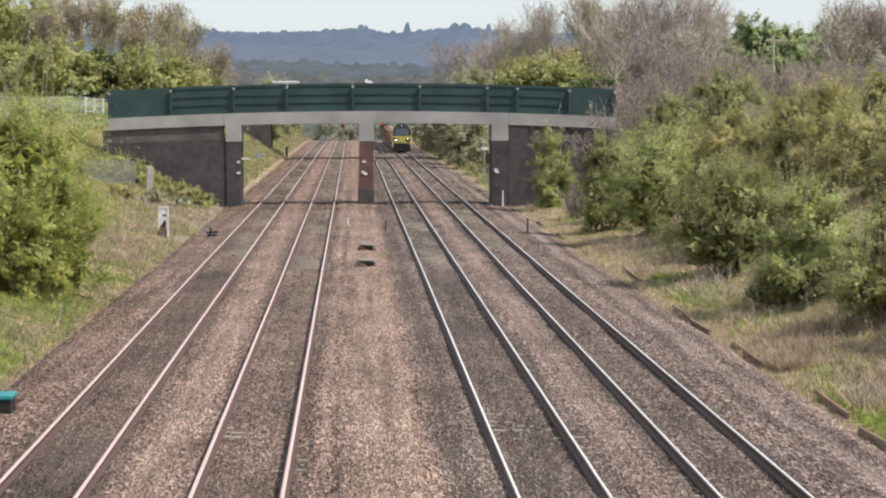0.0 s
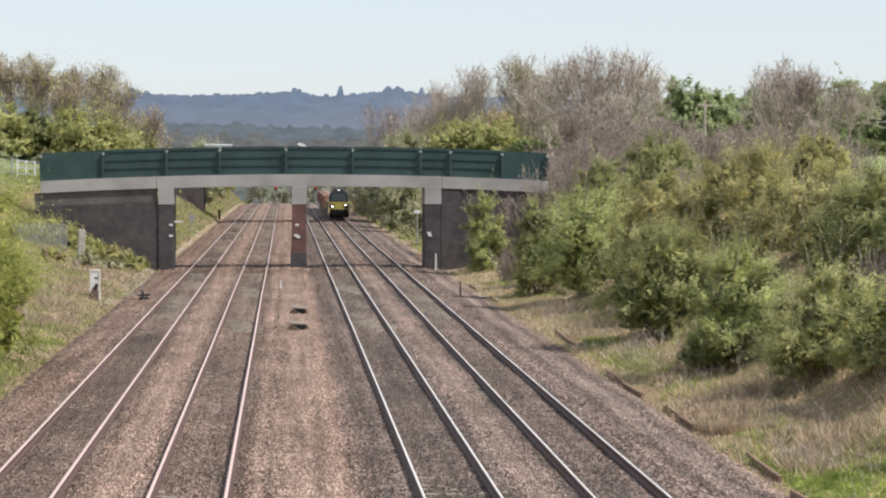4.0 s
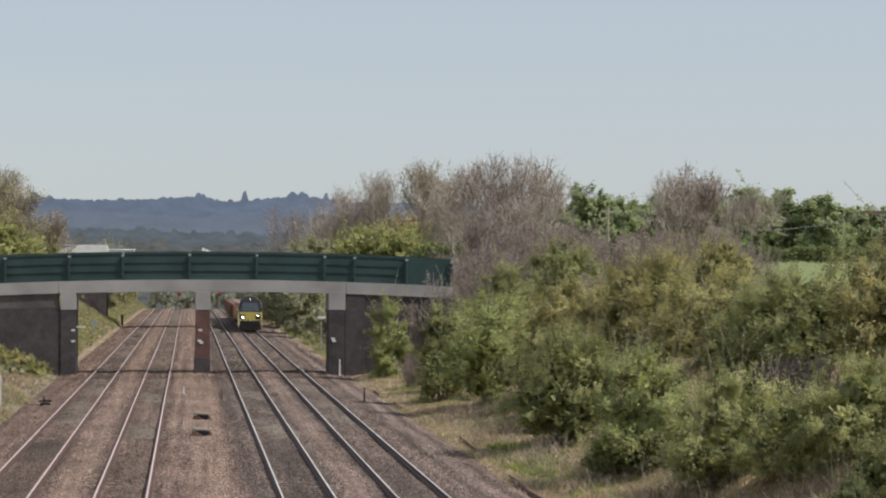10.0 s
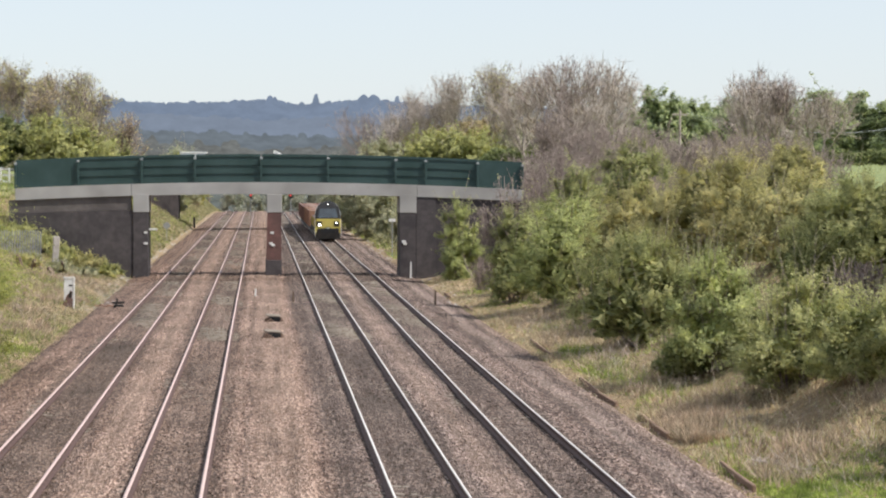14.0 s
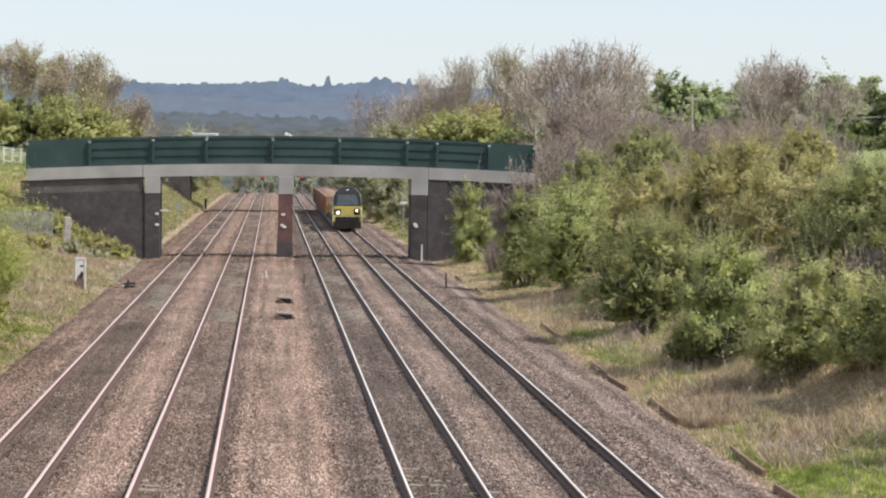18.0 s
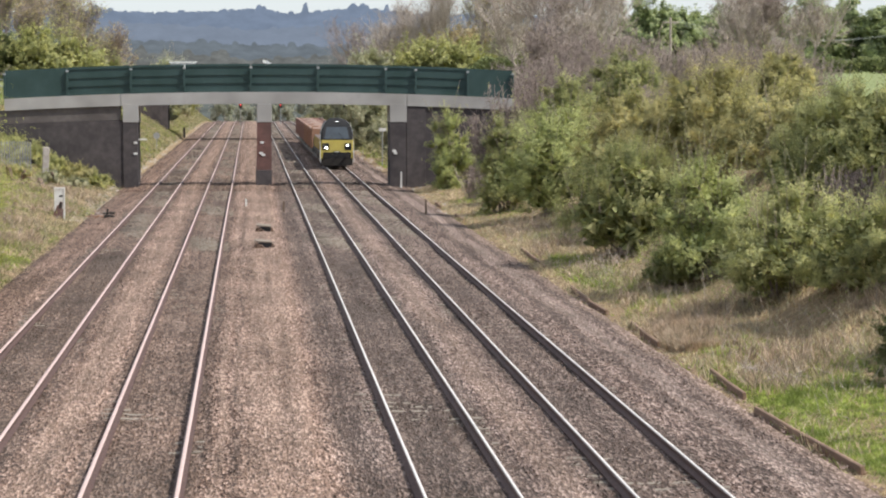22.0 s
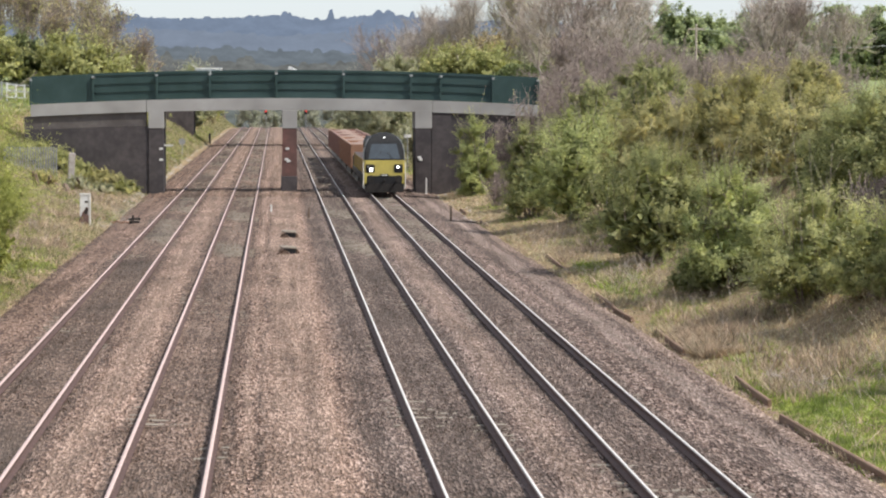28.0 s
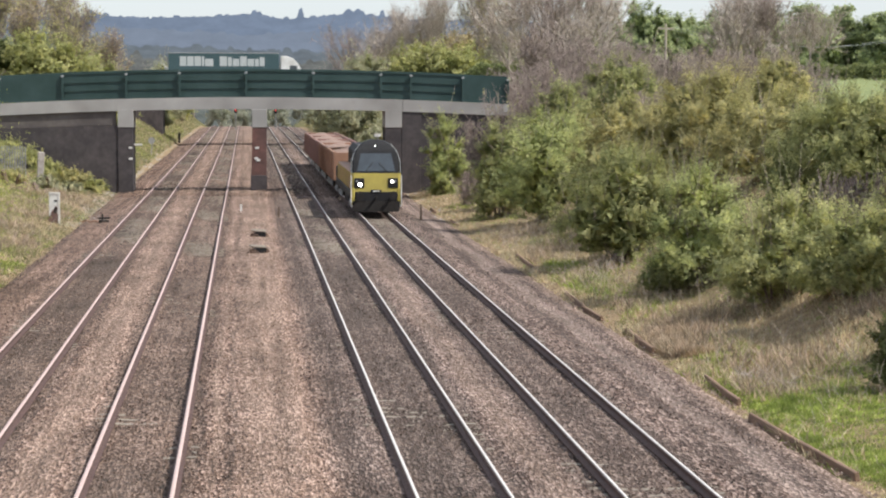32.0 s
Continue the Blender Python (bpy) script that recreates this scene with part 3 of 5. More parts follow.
# ---- plants ----
def grow(seed, height, spread=0.55, levels=5, kids=(5, 4, 4, 4, 3), upward=0.35, trunk=0.02):
    """Branch segments of a tree: arrays of starts, ends and radii, and the twig ends."""
    r = np.random.default_rng(seed)
    p0, p1, r0, r1, tips = [], [], [], [], []
    stack = [(np.zeros(3), np.array([r.normal(0, 0.08), r.normal(0, 0.08), 1.0]), height * 0.34, height * trunk, 0)]
    while stack:
        a, d, length, rad, lv = stack.pop()
        d = d / np.linalg.norm(d)
        n = 3 if lv < 3 else 2
        cur, nodes = a, []
        for k in range(n):
            d = d + r.normal(0, 0.12, 3) + (0, 0, 0.06)
            d /= np.linalg.norm(d)
            nxt = cur + d * length / n
            q0, q1 = rad * (1 - 0.45 * k / n), rad * (1 - 0.45 * (k + 1) / n)
            p0.append(cur), p1.append(nxt), r0.append(q0), r1.append(q1)
            nodes.append((nxt, d, q1))
            cur = nxt
        if lv >= levels:
            tips.append(cur)
            continue
        for k in range(kids[min(lv, len(kids) - 1)]):
            at, dd, q = nodes[-1] if k < 2 else nodes[r.integers(0, n)]
            if lv == 0 and k >= 2:
                at = nodes[r.integers(1, n)][0]
            nd = dd + r.normal(0, spread, 3) + (0, 0, upward * 0.5)
            stack.append((at, nd, length * r.uniform(0.64, 0.9), max(q * 0.62, height * 0.0009), lv + 1))
    return np.array(p0), np.array(p1), np.array(r0), np.array(r1), np.array(tips)


def tree(name, x, y, top, seed, leaf=None, leaf_size=0.16, per_tip=2, bark="bark", label="", category="tree", group="", wide=1.0, fan=3, **kw):
    """A tree whose crown reaches the height top; each branch end carries a fan of fine twigs."""
    z = land_at(x, y) - 0.15
    height = top - z
    p0, p1, r0, r1, tips = grow(seed, height, **kw)
    s = height / max(p1[:, 2].max(), 1e-3)
    for a in (p0, p1, tips):
        a *= (s * wide, s * wide, s)
    rg = np.random.default_rng(seed + 7)
    t = tagged(new(name), label, category, group)
    t.location = (x, y, z)
    a = np.repeat(tips, fan, 0)
    d = rg.normal(0, 1, a.shape) + (0, 0, 0.7)
    e = a + d / np.linalg.norm(d, axis=1, keepdims=True) * height * rg.uniform(0.05, 0.13, len(a))[:, None]
    sheet("trunk", *tubes(p0, p1, np.maximum(r0, 0.03), np.maximum(r1, 0.024), 3), MAT[bark], t)
    sheet("twig_spray", *needles(a, e, 0.018, rg), MAT[bark], t)["kind"] = "stuff"
    if leaf:
        c = np.repeat(tips, per_tip, 0) + rg.normal(0, height * 0.03, (len(tips) * per_tip, 3))
        sheet("crown", *leaf_quads(c, leaf_size, rg), MAT[leaf], t)
    return t


def scrub(x, y, width, height, seed, bark="bark_dark", label="leafless brown scrub beside the bridge", stems=60):
    """A thicket of bare stems, each with side twigs."""
    r = np.random.default_rng(seed)
    z = land_at(x, y) - 0.1
    foot = np.stack([r.uniform(-0.4, 0.4, stems) * width, r.uniform(-0.4, 0.4, stems) * width, np.zeros(stems)], 1)
    top = foot + np.stack([r.normal(0, 0.16, stems) * width, r.normal(0, 0.16, stems) * width, height * r.uniform(0.55, 1.0, stems)], 1)
    u = r.uniform(0.25, 1, (stems, 11, 1))
    a = (foot[:, None] * (1 - u) + top[:, None] * u).reshape(-1, 3)
    d = r.normal(0, 1, a.shape) + (0, 0, 0.9)
    e = a + d / np.linalg.norm(d, axis=1, keepdims=True) * height * r.uniform(0.05, 0.2, len(a))[:, None]
    v = r.uniform(0.3, 1, (len(a), 5, 1))
    a2 = (a[:, None] * (1 - v) + e[:, None] * v).reshape(-1, 3)
    d2 = r.normal(0, 1, a2.shape) + (0, 0, 0.6)
    e2 = a2 + d2 / np.linalg.norm(d2, axis=1, keepdims=True) * height * r.uniform(0.02, 0.07, len(a2))[:, None]
    p0, p1 = np.concatenate([foot, a]), np.concatenate([top, e])
    r0 = np.concatenate([np.full(stems, 0.035), np.full(len(a), 0.016)])
    s = tagged(new("scrub"), label, "scrub", "bare scrub")
    s.location = (x, y, z)
    sheet("branchwork", *tubes(p0, p1, r0, r0 * 0.5, 3), MAT[bark], s)
    sheet("twig_spray", *needles(a2, e2, 0.016, r), MAT[bark], s)["kind"] = "stuff"
    return s


def bush(name, x, y, width, height, leaf, seed, leaves=9000, leaf_size=0.075, label="", group="", depth=None, spikes=10, category="bush", lobes=10, plume=0.3, low=0.22):
    """A shrub of many overlapping rounded lobes: stems from the foot, tufts of leafy sprays over each lobe, and close growth inside that shuts out the light."""
    r = np.random.default_rng(seed)
    depth = depth or width
    z = land_at(x, y) - 0.1
    # lobes spread evenly over an upright hull, the topmost in the middle
    k = (np.arange(lobes) + 0.5) / lobes
    up = 1 - k * 1.35
    ang = np.arange(lobes) * 2.399 + r.uniform(0, 6.28)
    flat = np.sqrt(np.clip(1 - up ** 2, 0, 1))
    size = r.uniform(0.85, 1.2, lobes)
    lr = np.stack([width * 0.235 * size, depth * 0.235 * size, height * 0.24 * size], 1)
    lc = np.stack([np.cos(ang) * flat * (width / 2 - lr[:, 0]), np.sin(ang) * flat * (depth / 2 - lr[:, 1]), height * low + (up + 0.35) / 1.35 * (height * (1 - low) - lr[:, 2])], 1)
    lc[:, 2] = np.maximum(lc[:, 2] + r.normal(0, 0.04, lobes) * height, lr[:, 2] * 0.7)
    b = tagged(new(name), label, category, group)
    b.location = (x, y, z)
    # tufts on the lobes, sprays in the tufts, leaves along the sprays
    tufts_each = 11
    own = np.repeat(np.arange(lobes), tufts_each)
    d = r.normal(size=(len(own), 3)) + (0, 0, 0.25)
    d /= np.linalg.norm(d, axis=1, keepdims=True)
    at = lc[own] + d * lr[own] * r.uniform(0.62, 0.98, len(own))[:, None]
    clear = np.ones(len(own), bool)
    for j in range(lobes):
        clear &= (np.sum(((at - lc[j]) / lr[j]) ** 2, 1) > 0.45) | (own == j)
    own, d, at = own[clear], d[clear], at[clear]
    m = leaves // 10
    pick = r.integers(0, len(at), m)
    reach = lr[own[pick]].mean(1) * r.uniform(0.75, 1.3, len(at))[pick]
    way = d[pick] * 0.65 + r.normal(0, 0.26, (m, 3)) + (0, 0, 0.5)
    way /= np.linalg.norm(way, axis=1, keepdims=True)
    long = reach * np.minimum(0.26 + plume * r.gamma(1.3, 0.75, m), 1.15)
    a = at[pick] + r.normal(0, 0.1, (m, 3)) * reach[:, None]
    u = r.uniform(-0.15, 1, (m, 10, 1))
    c = a[:, None] + way[:, None] * long[:, None, None] * u + r.normal(0, 0.45, (m, 10, 3)) * leaf_size
    c[..., 2] -= 0.25 * u[..., 0] ** 2 * long[:, None]
    out = np.repeat(d[pick] * 0.7 + way * 0.2 + (0, 0, 0.3), 10, 0)
    c = c.reshape(-1, 3)
    # long shoots that stand out of the top
    tall = r.integers(0, lobes // 2 + 1, spikes)
    s0 = lc[tall] + r.normal(0, 0.4, (spikes, 3)) * lr[tall]
    s1 = s0 + (r.normal(0, 0.35, (spikes, 3)) + (0, 0, 1.0)) * lr[tall, 2:] * r.uniform(1.0, 1.3 + plume * 1.8, spikes)[:, None]
    n2 = spikes * 26
    q = np.repeat(np.arange(spikes), 26)
    v = r.uniform(0.2, 1, n2)[:, None]
    c = np.concatenate([c, s0[q] * (1 - v) + s1[q] * v + r.normal(0, 0.6, (n2, 3)) * leaf_size])
    out = np.concatenate([out, r.normal(0, 0.6, (n2, 3)) + (0, 0, 0.5)])
    keep = c[:, 2] > 0.05
    sheet("foliage", *leaf_quads(c[keep], leaf_size, r, 1.6, out[keep]), MAT[leaf], b)
    fill = lobes * 150
    own2 = r.integers(0, lobes, fill)
    e = r.normal(size=(fill, 3))
    e *= (r.uniform(0, 1, fill) ** 0.33 * 0.54 / np.linalg.norm(e, axis=1))[:, None]
    e = lc[own2] + e * lr[own2]
    e[:, 2] = np.maximum(e[:, 2], 0.1)
    sheet("inner_foliage", *leaf_quads(e, float(lr.mean()) * 0.19, r), MAT[leaf], b)["kind"] = "stuff"
    # stems from the foot into each lobe
    foot = np.stack([r.normal(0, width * 0.06, lobes), r.normal(0, depth * 0.06, lobes), np.zeros(lobes)], 1)
    knee = foot * 0.6 + lc * 0.4 + r.normal(0, 0.03, (lobes, 3)) * height
    g = height * 0.006
    p0, p1 = np.concatenate([foot, knee, s0]), np.concatenate([knee, lc, s1])
    r0 = np.repeat([g * 1.6, g, g * 0.45], [lobes, lobes, spikes])
    sheet("branchwork", *tubes(p0, p1, r0, r0 * 0.55, 4), MAT["bark_dark"], b)["kind"] = "stuff"
    return b


def hedge(name, x0, x1, y, width, height, leaf, seed, n, size, label, lift=0.0):
    r = np.random.default_rng(seed)
    x = r.uniform(x0, x1, n)
    top = height * (0.86 + 0.14 * np.sin(x * 0.5 + seed) * np.sin(x * 1.3))
    c = np.stack([x, y + r.normal(0, width * 0.3, n), r.uniform(0.02, 1, n) ** 0.7 * top], 1)
    c[:, 2] += land(c[:, 0], c[:, 1]) + lift
    h = tagged(new(name), label, "hedge")
    k = 40
    px = np.linspace(x0, x1, k)
    b = np.stack([px, np.full(k, y), land(px, np.full(k, y)) + lift - 0.1], 1)
    sheet("branchwork", *tubes(b, b + (0, 0, height * 0.8), np.full(k, 0.05), np.full(k, 0.02)), MAT["bark_dark"], h)["kind"] = "stuff"
    sheet("foliage", *leaf_quads(c, size, r), MAT[leaf], h)
    return h


def tufts(name, n, area, mat, tall, seed, label, blades=5, accept=None):
    r = np.random.default_rng(seed)
    x, y = r.uniform(area[0], area[1], n), area[2] + (area[3] - area[2]) * r.uniform(0, 1, n) ** 1.5
    if accept is not None:
        k = accept(x, y, r)
        x, y = x[k], y[k]
    n = len(x)
    x, y = np.repeat(x, blades) + r.normal(0, 0.07, n * blades), np.repeat(y, blades) + r.normal(0, 0.07, n * blades)
    z = land(x, y) - 0.02
    m = n * blades
    h = tall * r.uniform(0.3, 1.0, m) * (0.75 + 0.45 * np.sin(x * 1.7 + seed) * np.sin(y * 0.6) + 0.9 * (r.uniform(0, 1, m) > 0.985))
    lean = r.normal(0, 0.6, (m, 2)) * h[:, None]
    w = 0.016 * r.uniform(0.7, 1.5, m)
    a = r.uniform(0, 6.28, m)
    wx, wy = np.cos(a) * w, np.sin(a) * w
    v = np.stack([np.stack([x - wx, y - wy, z], 1), np.stack([x + wx, y + wy, z], 1), np.stack([x + lean[:, 0], y + lean[:, 1], z + h], 1)], 1).reshape(-1, 3)
    return tagged(sheet(name, v, np.arange(3 * m).reshape(-1, 3), MAT[mat]), label, "grass", kind="stuff")


# shrubs on the cutting side
SHRUBS = [
    # x, y, width, height, leaf, thousands of leaves, plume, label
    (12.5, 149, 2.4, 5.1, "leaf_bright", 22, 0.35, "small upright light-green bush beside the bridge pier"),
    (13.1, 121, 3.2, 5.1, "leaf_mid", 24, 0.3, "dark green bush behind the hawthorn"),
    (14.45, 112, 4.7, 5.2, "leaf_bright", 46, 0.35, "fresh light-green hawthorn bush on the slope"),
    (17.0, 128, 4.4, 5.3, "leaf_mid", 30, 0.3, "deep green bush half-way up the slope"),
    (21.4, 135, 4.6, 3.9, "leaf_mid", 28, 0.3, "yellow-green bush high on the slope"),
    (17.0, 105, 4.9, 4.3, "leaf_olive", 40, 0.35, "olive bush half-way up the slope"),
    (17.9, 99, 4.0, 4.1, "leaf_olive", 34, 0.3, "olive bush beside the broad one"),
    (18.85, 94, 5.7, 4.5, "leaf_olive", 60, 0.3, "broad olive-yellow bush with a dark shaded side"),
    (13.95, 87, 5.0, 4.0, "leaf_mid", 56, 0.3, "mid-green bush with bare lower stems"),
    (25.0, 110, 3.4, 2.4, "leaf_olive", 20, 0.3, "olive bush at the top of the slope"),
    (19.5, 86, 4.6, 3.4, "leaf_olive", 44, 0.35, "olive-yellow bush at the top of the slope"),
    (19.5, 73, 5.2, 3.4, "leaf_mid", 60, 0.35, "large deep green bush with dark inner shade"),
    (18.0, 75, 3.2, 2.9, "leaf_mid", 34, 0.3, "deep green bush below the large one"),
    (20.0, 66, 3.6, 3.7, "leaf_olive", 40, 0.35, "tall olive bush at the top of the slope"),
    (14.4, 73, 3.3, 3.7, "leaf_bright", 42, 0.55, "light-green bush with long pale sprays"),
    (13.6, 74.5, 2.2, 1.5, "leaf_mid", 16, 0.45, "low dark bush at the slope's foot"),
    (14.8, 64.5, 3.5, 3.1, "leaf_pale", 46, 0.45, "dusty green bush at the slope's foot"),
    (15.6, 60.5, 2.9, 2.4, "leaf_pale", 32, 0.45, "dusty green bush on the grassy slope"),
    (17.0, 58, 3.4, 2.4, "leaf_pale", 36, 0.4, "dusty olive bush on the upper slope"),
    (15.9, 51.5, 2.6, 1.6, "leaf_mid", 28, 0.35, "low fresh green bush above the verge"),
    (14.0, 49.3, 1.5, 1.9, "leaf_dark", 16, 0.3, "small dark green bush near the grass"),
]
for i, (x, y, w, h, leaf, n, plume, lab) in enumerate(SHRUBS):
    bush("bush", x, y, w * 1.06, h, leaf, 40 + i, n * 1050, 0.021 + y * 0.00023, lab, "bushes on the slope", spikes=60 if plume > 0.4 else 36, lobes=9 if w < 3 else 13 if w < 5 else 16, plume=plume, low=0.12 if y > 68 else 0.06)
bush("bush", -12.1, 80, 7.5, 6.3, "leaf_lime", 5, 90000, 0.037, "tall lime-green bush beside the track", spikes=40, lobes=44, plume=0.5, low=0.12)
bush("bush", -10.3, 80.5, 3.8, 5.9, "leaf_lime", 8, 42000, 0.037, "upright lime-green bush at the edge of the tall one", lobes=16, plume=0.4, low=0.12)
bush("bush", -10.5, 77, 3.4, 3.4, "leaf_lime", 6, 34000, 0.037, "low lime-green growth below the tall bush", lobes=12, plume=0.4, low=0.12)
bush("bush", -13.6, 75, 5.0, 4.6, "leaf_lime", 7, 46000, 0.037, "low lime-green growth below the tall bush", lobes=16, plume=0.4, low=0.12)
for i, (x, y, w, h) in enumerate([(13.8, 151, 2.2, 2.0), (15.2, 153, 3.0, 3.8), (17.0, 152, 3.2, 4.8), (18.6, 149, 3.4, 4.8), (20.5, 150, 3.5, 4.6), (22.5, 147, 3.5, 4.2), (24.5, 150, 3.6, 4.5), (13.2, 135, 2.0, 2.0), (18.7, 168, 4.5, 5.3), (20.4, 165, 4.5, 5.0), (22.8, 168, 5, 5.1), (24.4, 165, 4.5, 4.5), (26.2, 164, 4.5, 4.2), (29.8, 168, 5, 3.8), (31.8, 166, 5, 3.6), (34.7, 168, 5, 3.8), (37.2, 168, 5, 3.8), (40.2, 170, 5, 3.4), (17.3, 67, 2.2, 2.2), (20.8, 118, 3.0, 2.6)]):
    scrub(x, y, w, h, 500 + i, stems=90 if w > 4 else 60, label="leafless brown thicket behind the bushes" if y > 157 else "leafless brown scrub on the slope")

for i, (x, y, w, h, leaf) in enumerate([(-9.6, 152, 1.6, 1.1, "leaf_soft"), (-11.0, 153, 2.2, 1.5, "leaf_olive"), (-12.6, 154, 2.2, 1.4, "leaf_soft"), (-14.2, 155.6, 3.0, 1.9, "leaf_soft"), (-15.8, 155.4, 3.2, 2.3, "leaf_soft"), (-16.9, 153, 2.6, 1.8, "leaf_mid"), (-10.6, 146, 1.4, 0.8, "leaf_bud"), (-12.0, 144, 1.6, 1.0, "leaf_bud"), (-13.6, 140, 1.6, 0.9, "leaf_olive")]):
    bush("weed_clump", x, y, w * 1.2, h * 0.8, "leaf_dull_haze" if leaf == "leaf_bud" else leaf, 620 + i, 5000, 0.055, "low clump of weeds below the abutment wall", "weeds", category="weeds", lobes=6)

# bare and budding trees beyond the bridge: x, y, height of the top
WOOD = [
    (32.4, 330, 21.9), (29.0, 332, 20.6), (26.2, 336, 19.3), (34.7, 325, 20.5), (23.0, 338, 18.4), (19.5, 334, 17.4), (16.5, 350, 16),
    (25.7, 228, 15.5), (25.8, 215, 16.4), (27.6, 210, 17.2), (30.9, 220, 17.5), (32.1, 214, 16.3), (23.9, 190, 13.3), (26.1, 186, 12.7),
    (40.4, 192, 14.2), (42.4, 195, 15.6), (44.2, 195, 15.4), (44.9, 190, 13.4), (37.4, 190, 10.2), (34.3, 186, 9.6), (31.2, 184, 9.4), (37.5, 184, 9.9), (40.3, 180, 10.4), (27.9, 180, 10.2), (21.2, 182, 11.7)]
for i, (x, y, h) in enumerate(WOOD):
    tree("bare_tree", x, y, h, 300 + i, "leaf_olive" if i in (0, 3) else "leaf_bud", 0.12 if i in (0, 3) else 0.06, 6 if i in (0, 3) else 1, fan=5, bark="bark" if i % 3 else "bark_dark", label="leafless brown tree with fine twigs" if i not in (0, 3) else "round-headed tree breaking into olive leaf", group="bare trees", levels=4, kids=(6, 4, 4, 3), spread=0.42, upward=0.55, trunk=0.024)
for i, (x, y, h) in enumerate([(-20, 222, 14.5), (-23.5, 228, 17.0), (-26.5, 226, 16.8), (-17.0, 236, 12.6), (-29.5, 235, 16), (-27, 262, 19), (-33, 265, 19.5), (-39, 262, 19), (-22, 246, 17), (-16.5, 240, 15.2), (-14.3, 252, 12.8), (-19, 250, 17.4)]):
    tree("bare_tree", x, y, h, 340 + i, "leaf_olive" if i % 2 else "leaf_bud", 0.11, 6, bark="bark_dark", label="upright brown tree breaking into olive bud", group="bare trees", levels=4, kids=(6, 4, 4, 3), spread=0.36, upward=0.9, trunk=0.024)
for i, (x, y, h) in enumerate([(-32, 245, 18), (-36, 250, 18.5), (-40.5, 246, 18), (-45, 250, 18)]):
    bush("spring_tree", x, y, 7.5, h - land_at(x, y), "leaf_soft", 360 + i, 10000, 0.14, "tree in fresh yellow-green leaf", "spring trees", category="tree", lobes=16)
for i, (x, y, h) in enumerate([(44, 300, 14.6), (48.4, 300, 15.2), (50.3, 300, 17.9), (54.9, 305, 16.7), (59.8, 312, 16.5), (57.2, 320, 15.6), (62.5, 322, 15.8), (64.9, 318, 17.3), (68.6, 310, 17.5), (70.5, 296, 17.8), (76.7, 304, 17.2), (80.9, 300, 16.9), (82.5, 310, 15.4), (87, 318, 14.4), (94.4, 330, 16.1), (97.7, 330, 16.3), (102, 330, 15.9), (110, 332, 14.4)]):
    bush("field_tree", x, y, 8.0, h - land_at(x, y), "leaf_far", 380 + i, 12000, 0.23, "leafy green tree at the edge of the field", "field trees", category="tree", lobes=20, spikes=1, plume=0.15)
for i, (x, y, w, top, leaf) in enumerate([(-18.2, 204, 7.0, 11.4, "leaf_soft"), (-15.0, 202, 6.5, 10.2, "leaf_soft"), (-12.6, 206, 5.0, 9.2, "leaf_soft"), (-24.5, 200, 6.0, 11.9, "leaf_soft"), (-29, 206, 6.0, 11.5, "leaf_soft"), (-21.4, 203, 3.2, 11.4, "leaf_dark"), (-28, 243, 7, 11.6, "leaf_soft"), (-33, 246, 7, 12.2, "leaf_soft"), (-38, 244, 7, 11.8, "leaf_soft"), (-43, 246, 7, 12.2, "leaf_soft"), (21.5, 306, 9, 12.3, "leaf_soft"), (26.5, 304, 9, 12.8, "leaf_soft"), (33, 306, 5, 13.0, "leaf_dull_haze"), (27, 345, 11, 15.0, "leaf_bud"), (33, 350, 12, 16.0, "leaf_bud"), (39, 345, 11, 15.0, "leaf_bud"), (21, 352, 10, 13.5, "leaf_bud"), (16.5, 310, 6, 10.0, "leaf_dull_haze"), (13, 250, 6, 6, "leaf_dull_haze"), (-13, 330, 6, 6, "leaf_dull_haze"), (12.5, 300, 5, 6, "leaf_dull_haze"), (13, 330, 6, 7, "leaf_dull_haze"), (14, 360, 6, 7, "leaf_dull_haze"), (-15, 380, 7, 7, "leaf_dull_haze"), (-20, 300, 9, 9, "leaf_dull_haze"), (-24, 330, 10, 10, "leaf_dull_haze"), (19, 310, 9, 9, "leaf_dull_haze"), (22, 345, 10, 10, "leaf_dull_haze"), (-19, 400, 10, 9, "leaf_dull_haze"), (20, 395, 10, 9, "leaf_dull_haze")]):
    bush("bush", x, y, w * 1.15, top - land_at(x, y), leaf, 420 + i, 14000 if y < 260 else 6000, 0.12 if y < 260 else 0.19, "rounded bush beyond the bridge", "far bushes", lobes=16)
# added tree, placed only to throw shade on the passing locomotive
bush("shade_tree", 13.4, 267.5, 7.6, 10.6 - land_at(13.4, 267.5), "leaf_dull_haze", 470, 26000, 0.13, "dense leafy tree added to shade the passing locomotive", "", category="tree", lobes=20, low=0.1)
hedge("hedge", -60, -24.5, 233, 2.0, 2.0, "leaf_dark", 3, 9000, 0.2, "clipped dark hedge along the field")
hedge("hedge", 25, 128, 279, 2.0, 2.2, "leaf_dark", 4, 24000, 0.22, "dark hedge between the field and the road")

